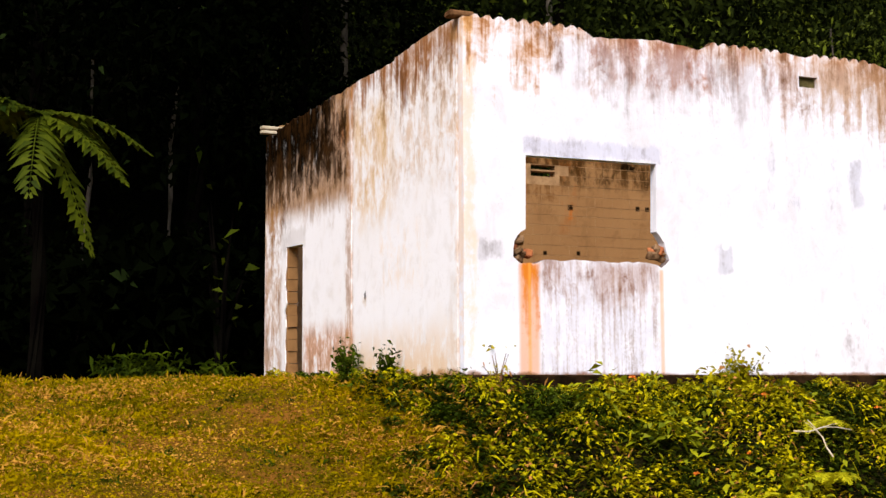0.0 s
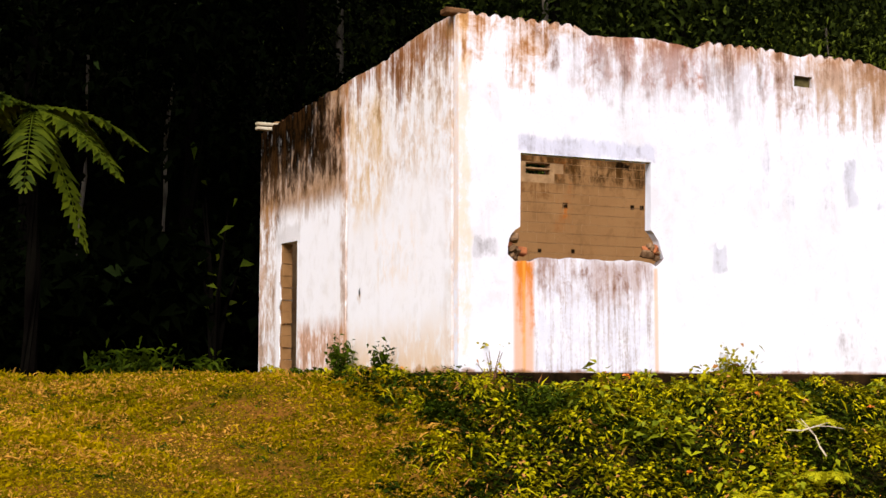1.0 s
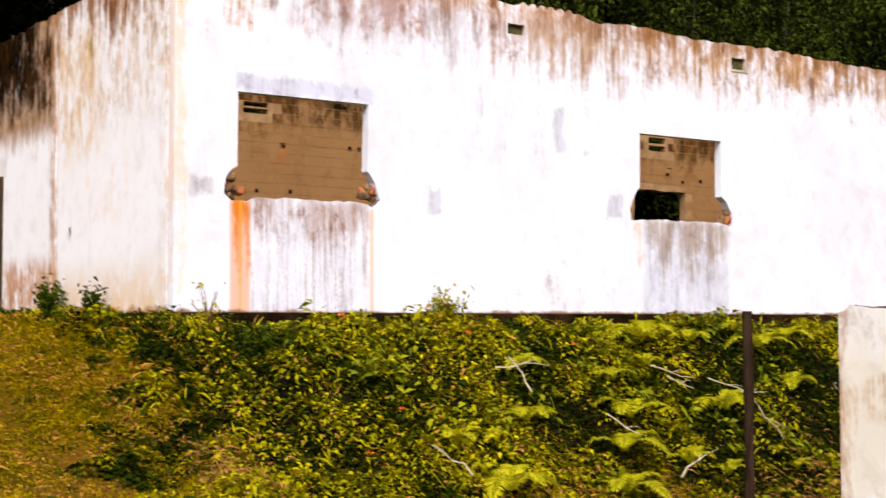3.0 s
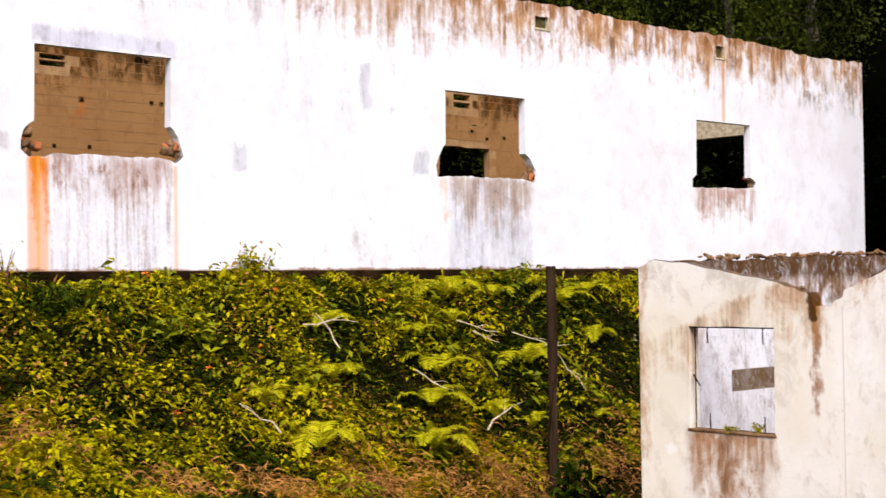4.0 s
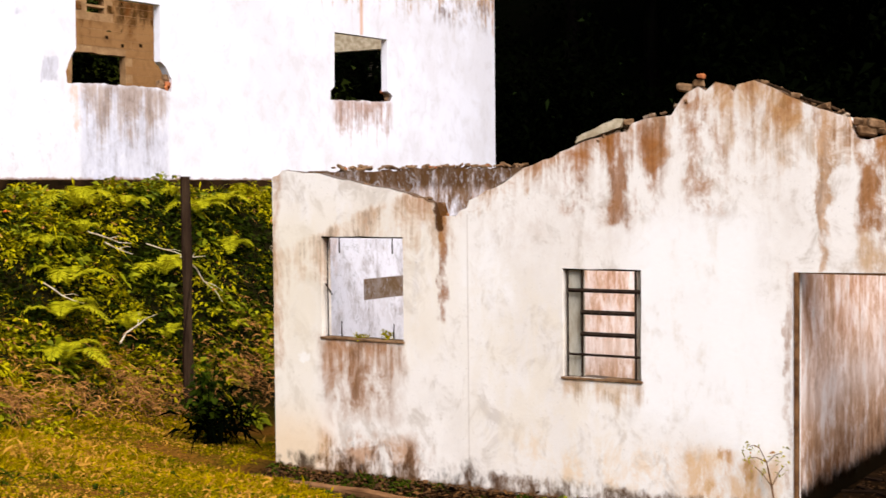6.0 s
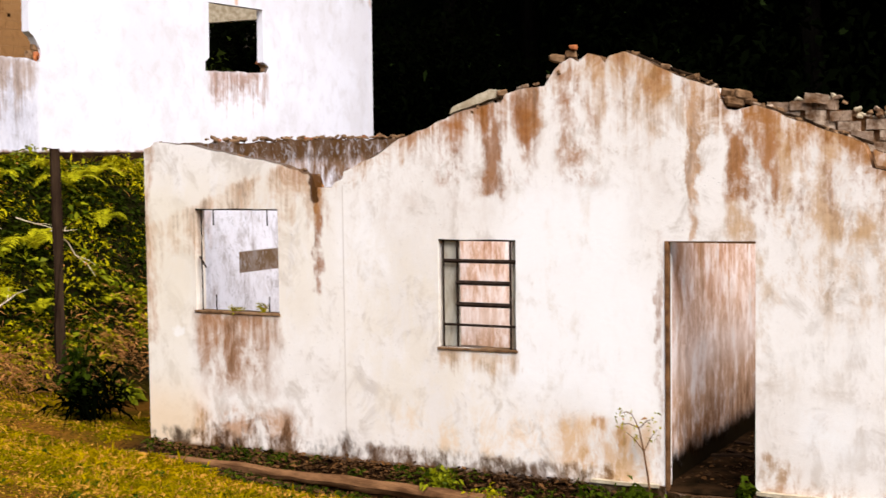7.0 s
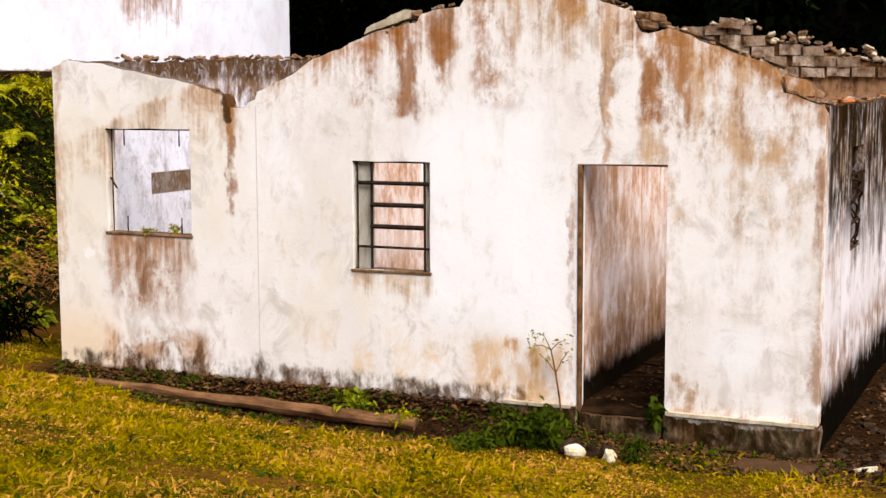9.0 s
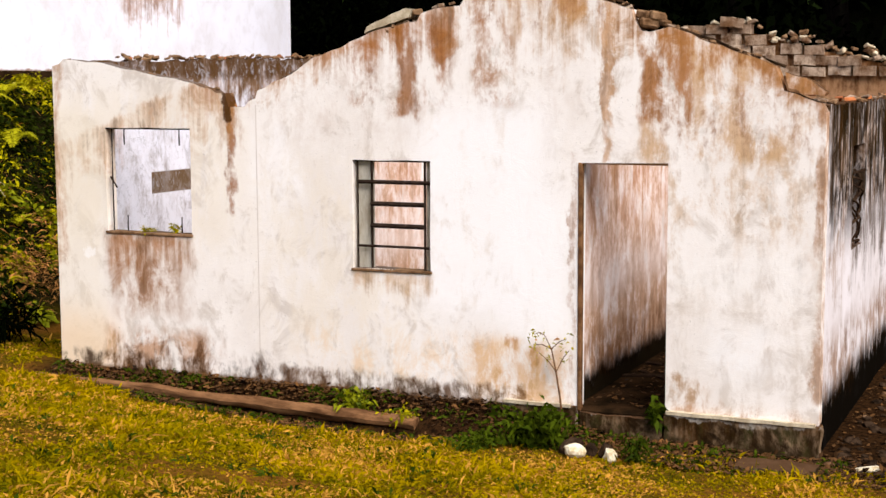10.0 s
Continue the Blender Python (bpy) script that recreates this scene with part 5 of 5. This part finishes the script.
def ferns():
    rng = random.Random(17)
    a = fern(41, 5, 0.85, 0.34, fern_leaf, "bright yellow-green fern growing on the bank", rise=1.6, bend=0.75, pairs=40)
    b = fern(42, 5, 0.6, 0.22, fern_leaf, "small light green fern on the bank", rise=1.8, bend=0.7, pairs=30)
    spots = [(11.0, 13.6), (11.3, 13.7), (12.8, 13.7), (12.7, 14.15), (12.95, 14.2), (9.64, 13.2), (9.96, 12.6), (9.7, 12.75), (14.8, 13.9), (14.5, 14.9), (15.3, 15.0), (16.2, 15.0), (12.3, 13.25), (13.8, 14.4), (11.6, 14.4), (10.3, 13.3), (16.6, 14.2), (13.4, 13.2), (11.8, 12.7), (15.2, 13.3), (17.4, 15.0), (14.0, 13.1)]
    spots += [(rng.uniform(9.5, 18.5), rng.uniform(12.9, 15.4)) for _ in range(4)]
    used = set()
    for i, (x, y) in enumerate(spots):
        j = i % 2
        o = place((a, b)[j], x, y, rng.uniform(0, 6.28), rng.uniform(0.55, 1.25), j not in used)
        o.matrix_basis = Matrix.Translation((0, 0, 0.14 + 0.14 * rng.random())) @ o.matrix_basis
        used.add(j)
    place(b, 11.45, 2.05, 1.0, 0.7, False)
    # tree ferns before the dark wood: crowns of broad drooping fronds
    rn = np.random.default_rng(51)

    def crown(at, tall, fronds, label, mat):
        root = thing("tree_fern", (0, 0, 0), label, "tree fern")
        for turn, rise, length, width, bend in fronds:
            w = radians(turn)
            v, f, line = frond(rn, (0, 0, tall), (math.cos(w), math.sin(w), rise), length, width, bend, 22, 0.35, 2.3)
            fr = quads("frond", v, f, mat, root)
            bm = bmesh.new()
            tube(bm, [tuple(p) for p in line[::3]], [0.016 * (1 - 0.13 * i) for i in range(len(line[::3]))], 5)
            part("midrib", bm, mat, fr)
        bm = bmesh.new()
        tube(bm, [(0, 0, -0.3), (0.05, 0.02, tall * 0.4), (0.0, 0.05, tall * 0.75), (0, 0, tall - 0.02)], [0.12, 0.1, 0.09, 0.08], 8, 0.15, 5)
        part("trunk", bm, bark_mat, root)
        root.location = (*at, float(height(*at)))
    crown((3.0, 20.0), 3.72, [(-22, 0.15, 1.5, 0.62, 0.5), (-105, -0.5, 1.2, 0.75, 0.6), (-48, -0.25, 1.5, 0.75, 0.45), (-56, -1.4, 1.75, 0.55, 0.3), (-150, 0.25, 1.5, 0.7, 0.6),
                              (165, 0.4, 1.6, 0.7, 0.6), (120, 0.5, 1.4, 0.65, 0.6), (70, 0.5, 1.4, 0.65, 0.6), (25, 0.3, 1.5, 0.6, 0.8)],
          "tree fern with broad drooping fronds before the dark wood", tree_fern_leaf)
    crown((1.75, 20.6), 3.75, [(-25, 0.5, 1.6, 0.75, 0.55), (-80, 0.2, 1.5, 0.7, 0.8), (-140, 0.3, 1.5, 0.7, 0.7), (150, 0.4, 1.4, 0.7, 0.6), (90, 0.5, 1.4, 0.7, 0.6), (30, 0.5, 1.5, 0.7, 0.6)],
          "second tree fern at the wood's edge", tree_fern_leaf)


ferns()


def shrubs_near():
    def put(o, x, y, k=1.0, turn=0.0, z=None):
        o.matrix_basis = Matrix.LocRotScale((x, y, float(height(x, y)) if z is None else z), Euler((0, 0, turn)), (k, k, k))
    put(bush(61, (0.24, 0.85), 0.12, shade_weed_leaf, 9, "dark leafy sapling beside the cottage"), 12.0, 10.65)
    put(bush(62, (0.4, 0.35), 0.2, shaded_forest_leaf, 14, "clump of dark dead stalks on the lawn", slim=0.12), 12.0, 10.55, 1.3)
    put(bush(63, (0.32, 0.5), 0.1, weed_leaf, 12, "leafy weed growing against the white wall"), 11.6, 16.0)
    put(bush(64, (0.5, 0.3), 0.1, weed_leaf, 10, "low weeds against the white wall"), 11.1, 15.95)
    put(bush(65, (0.25, 0.5), 0.1, shade_weed_leaf, 12, "leafy weed at the shed's corner"), 7.35, 19.6)
    put(bush(66, (0.2, 0.4), 0.09, shade_weed_leaf, 10, "leafy weed against the stained wall"), 7.35, 18.1)
    put(bush(67, (0.22, 0.55), 0.07, weed_leaf, 3, "thin wispy weed against the white wall", wood=wood_mat), 7.95, 16.0)
    # thin sapling at the doorway: one bent stem, a few twigs and small leaves
    rn = np.random.default_rng(68)
    root = thing("sapling", (11.62, 4.02, -0.12), "thin bent sapling with small leaves at the doorway", "sapling")
    stem = [(0, 0, 0), (-0.01, 0.02, 0.2), (0.0, 0.06, 0.42), (-0.01, 0.1, 0.62), (-0.02, 0.16, 0.74)]
    bm = bmesh.new()
    tube(bm, stem, [0.011, 0.009, 0.008, 0.006, 0.003], 6, 0.1, 1)
    tips = [stem[-1], stem[3]]
    for a, d in ((3, (0.0, -0.14, 0.1)), (2, (0.0, 0.16, 0.16)), (3, (0.0, 0.17, 0.03)), (2, (0.0, -0.12, 0.2)), (4, (0.0, 0.1, 0.0))):
        p = Vector(stem[a])
        q = p + Vector(d)
        tube(bm, [p, p.lerp(q, 0.5) + Vector((0, 0, 0.02)), q], [0.005, 0.004, 0.002], 4)
        tips += [tuple(q), tuple(p.lerp(q, 0.6))]
    part("stem", bm, wood_mat, root)
    v, f = scatter_leaves(rn, np.array(tips), 0.03, 5, 0.05, 0.02, 0.2, 0.3)
    quads("foliage", v, f, weed_leaf, root)
    put(bush(69, (0.3, 0.26), 0.075, shade_weed_leaf, 34, "dense green weeds by the cottage step"), 11.05, 4.12, 1.15)
    put(bush(70, (0.24, 0.13), 0.07, broad_leaf, 12, "green weeds beside the log"), 11.5, 6.0)
    put(bush(76, (0.2, 0.1), 0.06, weed_leaf, 12, "low green weeds beside the log"), 11.45, 5.45)
    put(bush(77, (0.35, 0.12), 0.06, shade_weed_leaf, 16, "low dark weeds before the cottage step"), 10.75, 4.5)
    put(bush(78, (0.12, 0.2), 0.09, shade_weed_leaf, 8, "grassy weeds beside the pale lumps", slim=0.15), 10.95, 3.16)
    put(bush(79, (0.7, 3.4), 0.3, tree_fern_leaf, 1, "tall broad-leaved shrub in the dark wood", slim=0.5), 7.1, 25.4)
    put(bush(72, (0.07, 0.09), 0.05, weed_leaf, 2, "small weeds rooted on the window sill"), HX + 0.05, 8.1, 1.0, 0.0, 1.33)
    put(bush(73, (0.09, 0.06), 0.045, weed_leaf, 2, "small weeds rooted on the window sill"), HX + 0.05, 8.4, 1.0, 0.0, 1.33)
    put(bush(74, (0.06, 0.18), 0.1, shade_weed_leaf, 3, "weed growing beside the doorway"), HX - 0.05, 3.2, 1.0, 0.0, -0.1)
    put(bush(75, (0.9, 1.6), 0.2, mid_leaf, 40, "round green bush growing inside the shed"), 26.9, 20.2, 1.3, 0.0, 3.03)
    # dead sticks on the bank
    rr = random.Random(4)
    for i, (x, y, l, turn, tilt) in enumerate(((11.18, 13.7, 0.62, 1.5, 0.75), (10.85, 14.0, 0.75, -0.25, 0.02), (15.1, 13.75, 0.8, -1.0, -0.85), (15.05, 13.8, 0.55, 0.0, -0.1), (13.6, 14.1, 0.6, -0.5, -0.3), (13.75, 13.95, 0.4, -0.8, -0.4), (12.15, 13.4, 0.55, -0.7, -0.5), (14.6, 14.0, 0.55, -0.9, -0.4), (12.7, 12.7, 1.1, 0.3, 0.25), (9.2, 12.3, 0.6, 1.9, 0.5), (17.2, 13.9, 0.7, 0.6, -0.3))):
        bm = bmesh.new()
        pts = [(l * k / 4, rr.uniform(-0.03, 0.03), rr.uniform(-0.03, 0.03)) for k in range(5)]
        tube(bm, pts, [0.011, 0.010, 0.008, 0.006, 0.004], 5, 0.15, i)
        tube(bm, [pts[2], (l * 0.7, 0.09, 0.05), (l * 0.85, 0.16, 0.06)], [0.006, 0.004, 0.002], 4)
        o = part("dead_branch", bm, bleached_mat)
        o.location = (x, y, float(height(x, y)) + 0.42)
        o.rotation_euler = (0, -tilt, turn)
        tagged(o, "bleached dead branch caught in the weeds", "branch", "dead branches")


shrubs_near()


# ---- grass and weeds ----
def bank_edge(x):
    return 11.0 + 1.2 * smooth(7.5, 11.0, x) + 0.25 * np.sin(1.7 * x)


def bank_side(y):
    return 5.4 + (y - 12) * 0.16 + 0.3 * np.sin(y * 1.9)


def lawn():
    rng = np.random.default_rng(77)
    n = 330000
    x, y = rng.uniform(0.0, 13.2, n), rng.uniform(0.0, 26.0, n)
    w, r = np.arctan2(x, y), np.hypot(x, y)
    near = (r > 10.6 - 3.9 * smooth(0.45, 0.8, w) + 2.2 * smooth(0.85, 1.15, w)) & (w > 0.08) & (rng.uniform(0, 1, n) < 1 - 0.3 * smooth(13, 24, r))
    x, y, w, r = x[near], y[near], w[near], r[near]
    n = len(x)
    deep = np.minimum(y - bank_edge(x), (x - bank_side(y)) * 1.2)
    on_bank = rng.uniform(0, 1, n) < smooth(0.2, 1.8, deep) * 0.95
    inside = ((x > HX - 0.45 - 0.25 * smooth(4.2, 5.4, y) + 0.1 * np.sin(y * 2.3) + rng.normal(0, 0.12, n)) & (y < HL + 0.2)) | ((x > BX - 0.1) & (y > BY - 0.1)) | (y > 26.0) | (x > 19)
    keep = ~on_bank & ~inside
    x, y = x[keep], y[keep]
    patch = smooth(0.15, 0.85, np.sin(x * 2.1 + 1.3 * np.sin(y * 1.7)) * np.sin(y * 1.9 + x * 0.6) * 0.5 + 0.5)
    thin = rng.uniform(0, 1, len(x)) < (0.7 + 0.3 * patch) * (1 - 0.4 * smooth(0.55, 0.85, np.sin(1.35 * x + 2.1 * np.sin(0.9 * y)) * np.sin(1.15 * y + 1.7 * np.sin(1.1 * x) + 0.6)))
    x, y, patch = x[thin], y[thin], patch[thin]
    per = 6
    X, Y = np.repeat(x, per) + rng.normal(0, 0.035, len(x) * per), np.repeat(y, per) + rng.normal(0, 0.035, len(x) * per)
    base = np.stack([X, Y, height(X, Y) - 0.008], -1)
    flat = (rng.uniform(0, 1, len(X)) < 0.45)[:, None]
    way = unit(rng.normal(0, 1, (len(X), 3)) * np.array([0.9, 0.9, 0.3]) + np.where(flat, 0.15, 0.75) * np.array([0, 0, 1.0]))
    side = unit(np.cross(way, rng.normal(0, 1, (len(X), 3))))
    l = rng.uniform(0.025, 0.085, len(X)) * (0.55 + 0.9 * np.repeat(patch, per)) * np.where(rng.uniform(0, 1, len(X)) < 0.05, 1.8, 1.0) * (1 + 0.25 * smooth(9, 15, np.hypot(X, Y)))
    v, f = blades(base, way, side, l, rng.uniform(0.009, 0.022, len(X)) * (1 + 0.3 * smooth(9, 15, np.hypot(X, Y))), 0.3)
    tagged(quads("grass", v, f, grass_leaf), "short yellow-green lawn grass with dry straw", "grass", kind="stuff")


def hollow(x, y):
    """How deep the bank's dark pockets are, where the shade-coloured leaves show."""
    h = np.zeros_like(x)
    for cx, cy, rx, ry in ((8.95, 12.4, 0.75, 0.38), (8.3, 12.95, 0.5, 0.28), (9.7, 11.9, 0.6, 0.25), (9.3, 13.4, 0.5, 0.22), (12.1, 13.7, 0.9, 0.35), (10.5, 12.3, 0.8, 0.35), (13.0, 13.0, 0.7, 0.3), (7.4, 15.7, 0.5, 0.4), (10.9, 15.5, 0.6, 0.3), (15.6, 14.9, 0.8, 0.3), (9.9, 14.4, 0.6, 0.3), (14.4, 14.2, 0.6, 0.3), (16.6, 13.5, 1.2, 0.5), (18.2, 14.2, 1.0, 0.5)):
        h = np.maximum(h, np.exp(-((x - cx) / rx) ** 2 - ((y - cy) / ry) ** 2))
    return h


def on_bank(x, y, slack):
    deep = np.minimum(y - bank_edge(x), (x - bank_side(y)) * 0.8) + slack
    return deep, (deep > 0) & ~((x > HX - 0.2) & (y < HL + 0.5)) & ~((x > BX - 0.1) & (y > BY - 0.1))


def clumps(name, mat, seed, count, radius, leaf, per, slim, rise, keep_in, label):
    """Weeds in mounds: leaves lie over each mound like shingles, with dark gaps between the mounds."""
    rng = np.random.default_rng(seed)
    x, y = rng.uniform(5.0, 23.5, count), rng.uniform(10.9, 22.5, count)
    deep, ok = on_bank(x, y, rng.normal(0, 0.2, count))
    ok &= rng.uniform(0, 1, count) < keep_in(x, y)
    x, y, deep = x[ok], y[ok], deep[ok]
    n = len(x)
    by_wall = smooth(BY - 1.0, BY - 0.25, y) * (x > BX - 0.4)
    big = (0.45 + 0.55 * smooth(0, 1.6, deep)) * (1 - 0.75 * by_wall) * rng.uniform(0.55, 1.3, n)
    r = radius * np.repeat(big, per)
    h = r * rise * np.repeat(rng.uniform(0.6, 1.3, n), per)
    m = n * per
    w, q = rng.uniform(0, 2 * np.pi, m), np.sqrt(rng.uniform(0, 1, m))
    out = np.stack([np.cos(w), np.sin(w)], -1)
    X, Y = np.repeat(x, per) + out[:, 0] * q * r, np.repeat(y, per) + out[:, 1] * q * r
    lift = h * np.sqrt(np.maximum(1 - q ** 2, 0)) * rng.uniform(0.55, 1.08, m)
    ok = ~((X > BX - 0.1) & (Y > BY - 0.12)) & ~((X > HX - 0.1) & (Y < HL + 0.12))
    X, Y, lift, out, q = X[ok], Y[ok], lift[ok], out[ok], q[ok]
    m = len(X)
    base = np.stack([X, Y, height(X, Y) + lift + 0.01], -1)
    way = unit(np.concatenate([out * (0.35 + q[:, None]), (0.55 - 0.75 * q)[:, None]], 1) + rng.normal(0, 0.45, (m, 3)))
    side = unit(np.cross(way, np.array([0, 0, 1.0]) + rng.normal(0, 0.35, (m, 3))))
    k = rng.uniform(0.5, 1.5, m)
    v, f = blades(base, way, side, leaf * k, leaf * slim * k, 0.3)
    tagged(quads(name, v, f, mat), label, "weeds", kind="stuff")


def litter():
    """Dead leaves and crumbs of render along the cottage's foot and on its floor."""
    rng = np.random.default_rng(5)
    n = 9000
    x = np.concatenate([rng.uniform(HX - 0.75, HX, n), rng.uniform(HX + 0.2, 15.5, 900), rng.uniform(HX - 0.2, 16, 700)])
    y = np.concatenate([rng.uniform(1.0, 9.4, n), rng.uniform(2.1, 3.9, 900), rng.uniform(0.6, HR - 0.05, 700)])
    z = np.concatenate([height(x[:n], y[:n]) + 0.02, np.full(900, -0.015), height(x[n + 900:], y[n + 900:]) + 0.02])
    way = unit(rng.normal(0, 1, (len(x), 3)) * np.array([1, 1, 0.25]))
    side = unit(np.cross(way, np.array([0, 0, 1.0]) + rng.normal(0, 0.35, (len(x), 3))))
    k = rng.uniform(0.5, 1.5, len(x))
    v, f = blades(np.stack([x, y, z], -1), way, side, 0.055 * k, 0.028 * k, 0.1)
    tagged(quads("leaf_litter", v, f, litter_leaf), "brown dead leaves and straw along the wall's foot", "leaf litter", kind="stuff")


def tufts():
    """Coarse tufts, moss and seedlings on the bare strip by the cottage and here and there in the lawn."""
    rng = np.random.default_rng(31)
    n = 420
    x = np.concatenate([rng.uniform(HX - 0.75, HX - 0.06, n), rng.uniform(2.0, 11.0, 600), rng.uniform(1.0, 7.6, 700)])
    y = np.concatenate([rng.uniform(1.6, 9.4, n), rng.uniform(3.0, 20.0, 600), 25.0 - 5.5 * rng.uniform(0, 1, 700) ** 1.5])
    keep = (np.hypot(x, y) > 7) & ~((x > 5.5) & (y > 11.5) & (y < 18))
    x, y = x[keep], y[keep]
    per = 12
    X, Y = np.repeat(x, per) + rng.normal(0, 0.03, len(x) * per), np.repeat(y, per) + rng.normal(0, 0.03, len(x) * per)
    base = np.stack([X, Y, height(X, Y) - 0.01], -1)
    way = unit(rng.normal(0, 1, (len(X), 3)) * np.array([0.7, 0.7, 0.3]) + np.array([0, 0, 0.7]))
    side = unit(np.cross(way, rng.normal(0, 1, (len(X), 3))))
    v, f = blades(base, way, side, rng.uniform(0.04, 0.15, len(X)), rng.uniform(0.012, 0.03, len(X)), 0.4)
    tagged(quads("grass_tufts", v, f, shade_weed_leaf), "darker green tufts by the wall and in the lawn", "grass", kind="stuff")


tufts()
lawn()
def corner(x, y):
    """Where growth round the shed's near corner takes the shade-darkened leaf colour."""
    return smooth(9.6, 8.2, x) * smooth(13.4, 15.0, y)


# shade-coloured leaves lie low and fill the gaps
clumps("gap_shade_weeds", gap_shade_leaf, 90, 4200, 0.30, 0.085, 60, 0.5, 0.3, lambda x, y: 0.7 + 0 * x, "low weeds in the hollows of the bank, shade put into their green")
clumps("corner_weeds", shade_weed_leaf, 91, 2600, 0.26, 0.06, 110, 0.5, 0.8, lambda x, y: 0.7 * corner(x, y), "dense green weeds round the shed's corner, darkened as if in shade")
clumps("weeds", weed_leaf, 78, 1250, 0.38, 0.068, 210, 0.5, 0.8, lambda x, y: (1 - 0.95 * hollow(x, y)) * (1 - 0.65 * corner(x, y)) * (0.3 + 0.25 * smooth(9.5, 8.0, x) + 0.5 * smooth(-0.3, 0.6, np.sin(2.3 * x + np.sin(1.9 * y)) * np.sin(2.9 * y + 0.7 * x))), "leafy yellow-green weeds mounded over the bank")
clumps("broad_weeds", broad_leaf, 79, 700, 0.30, 0.12, 60, 0.5, 1.2, lambda x, y: 0.55 * (1 - 0.7 * hollow(x, y)) * smooth(8.0, 9.5, x), "broad-leaved green weeds on the bank")
clumps("low_weeds", weed_leaf, 80, 3000, 0.17, 0.055, 50, 0.45, 0.5, lambda x, y: 0.7 * (1 - hollow(x, y)) * (1 - 0.7 * corner(x, y)), "low fine-leaved weeds between the mounds")
clumps("tall_blades", weed_leaf, 81, 650, 0.16, 0.26, 14, 0.07, 0.9, lambda x, y: 0.6 * (1 - hollow(x, y)), "long grass blades standing among the weeds")
litter()


def dry_and_bloom():
    rng = np.random.default_rng(12)
    # patches of dead stalks on the bank's foot
    c = np.array([(10.15, 11.9), (10.3, 12.0), (12.5, 12.25), (12.8, 12.35), (15.07, 12.45), (14.6, 12.5), (13.6, 12.4), (7.4, 11.5), (8.6, 11.7), (6.4, 12.4), (11.4, 12.1), (16.0, 13.0)])
    n = 3600
    p = c[rng.integers(0, len(c), n)] + rng.normal(0, 0.26, (n, 2))
    way = unit(rng.normal(0, 1, (n, 3)) * np.array([1, 1, 0.35]) + np.array([0, 0, 0.25]))
    side = unit(np.cross(way, rng.normal(0, 1, (n, 3))))
    base = np.stack([p[:, 0], p[:, 1], height(p[:, 0], p[:, 1]) + rng.uniform(0.05, 0.26, n)], -1)
    v, f = blades(base, way, side, rng.uniform(0.08, 0.22, n), rng.uniform(0.008, 0.02, n), 0.4)
    tagged(quads("dry_stalks", v, f, dry_leaf), "dead brown stalks and leaves among the weeds", "dry stalks", kind="stuff")
    for x, y in ((10.9, 14.6), (9.9, 13.6), (8.9, 13.2), (9.2, 14.9), (12.4, 14.3), (8.1, 12.6)):
        v, f = scatter_leaves(rng, np.array([[0.0, 0.0, 0.0]]), 0.012, 7, 0.045, 0.03, 0.6)
        o = quads("flower", v, f, flower_leaf)
        o.location = (x, y, float(height(x, y)) + 0.42)
        tagged(o, "small orange flower among the weeds", "flower", "orange flowers")


dry_and_bloom()


def drain_pipe():
    z = 2.72
    bm = bmesh.new()
    pts = [(0.17, 0.35), (0.17, -0.25), (0.14, -0.25), (0.13, 0.3)]
    rings = [[bm.verts.new((math.cos(k * math.pi / 8) * r, y, math.sin(k * math.pi / 8) * r)) for k in range(16)] for r, y in pts]
    for a, b in zip(rings, rings[1:]):
        for k in range(16):
            bm.faces.new((a[k], a[(k + 1) % 16], b[(k + 1) % 16], b[k]))
    bm.faces.new(rings[-1])
    o = part("drain_pipe", bm, iron_mat, smooth=False)
    o.location = (7.62, BY - 0.25, z)
    tagged(o, "black round drain pipe under the shed's floor", "pipe")


drain_pipe()
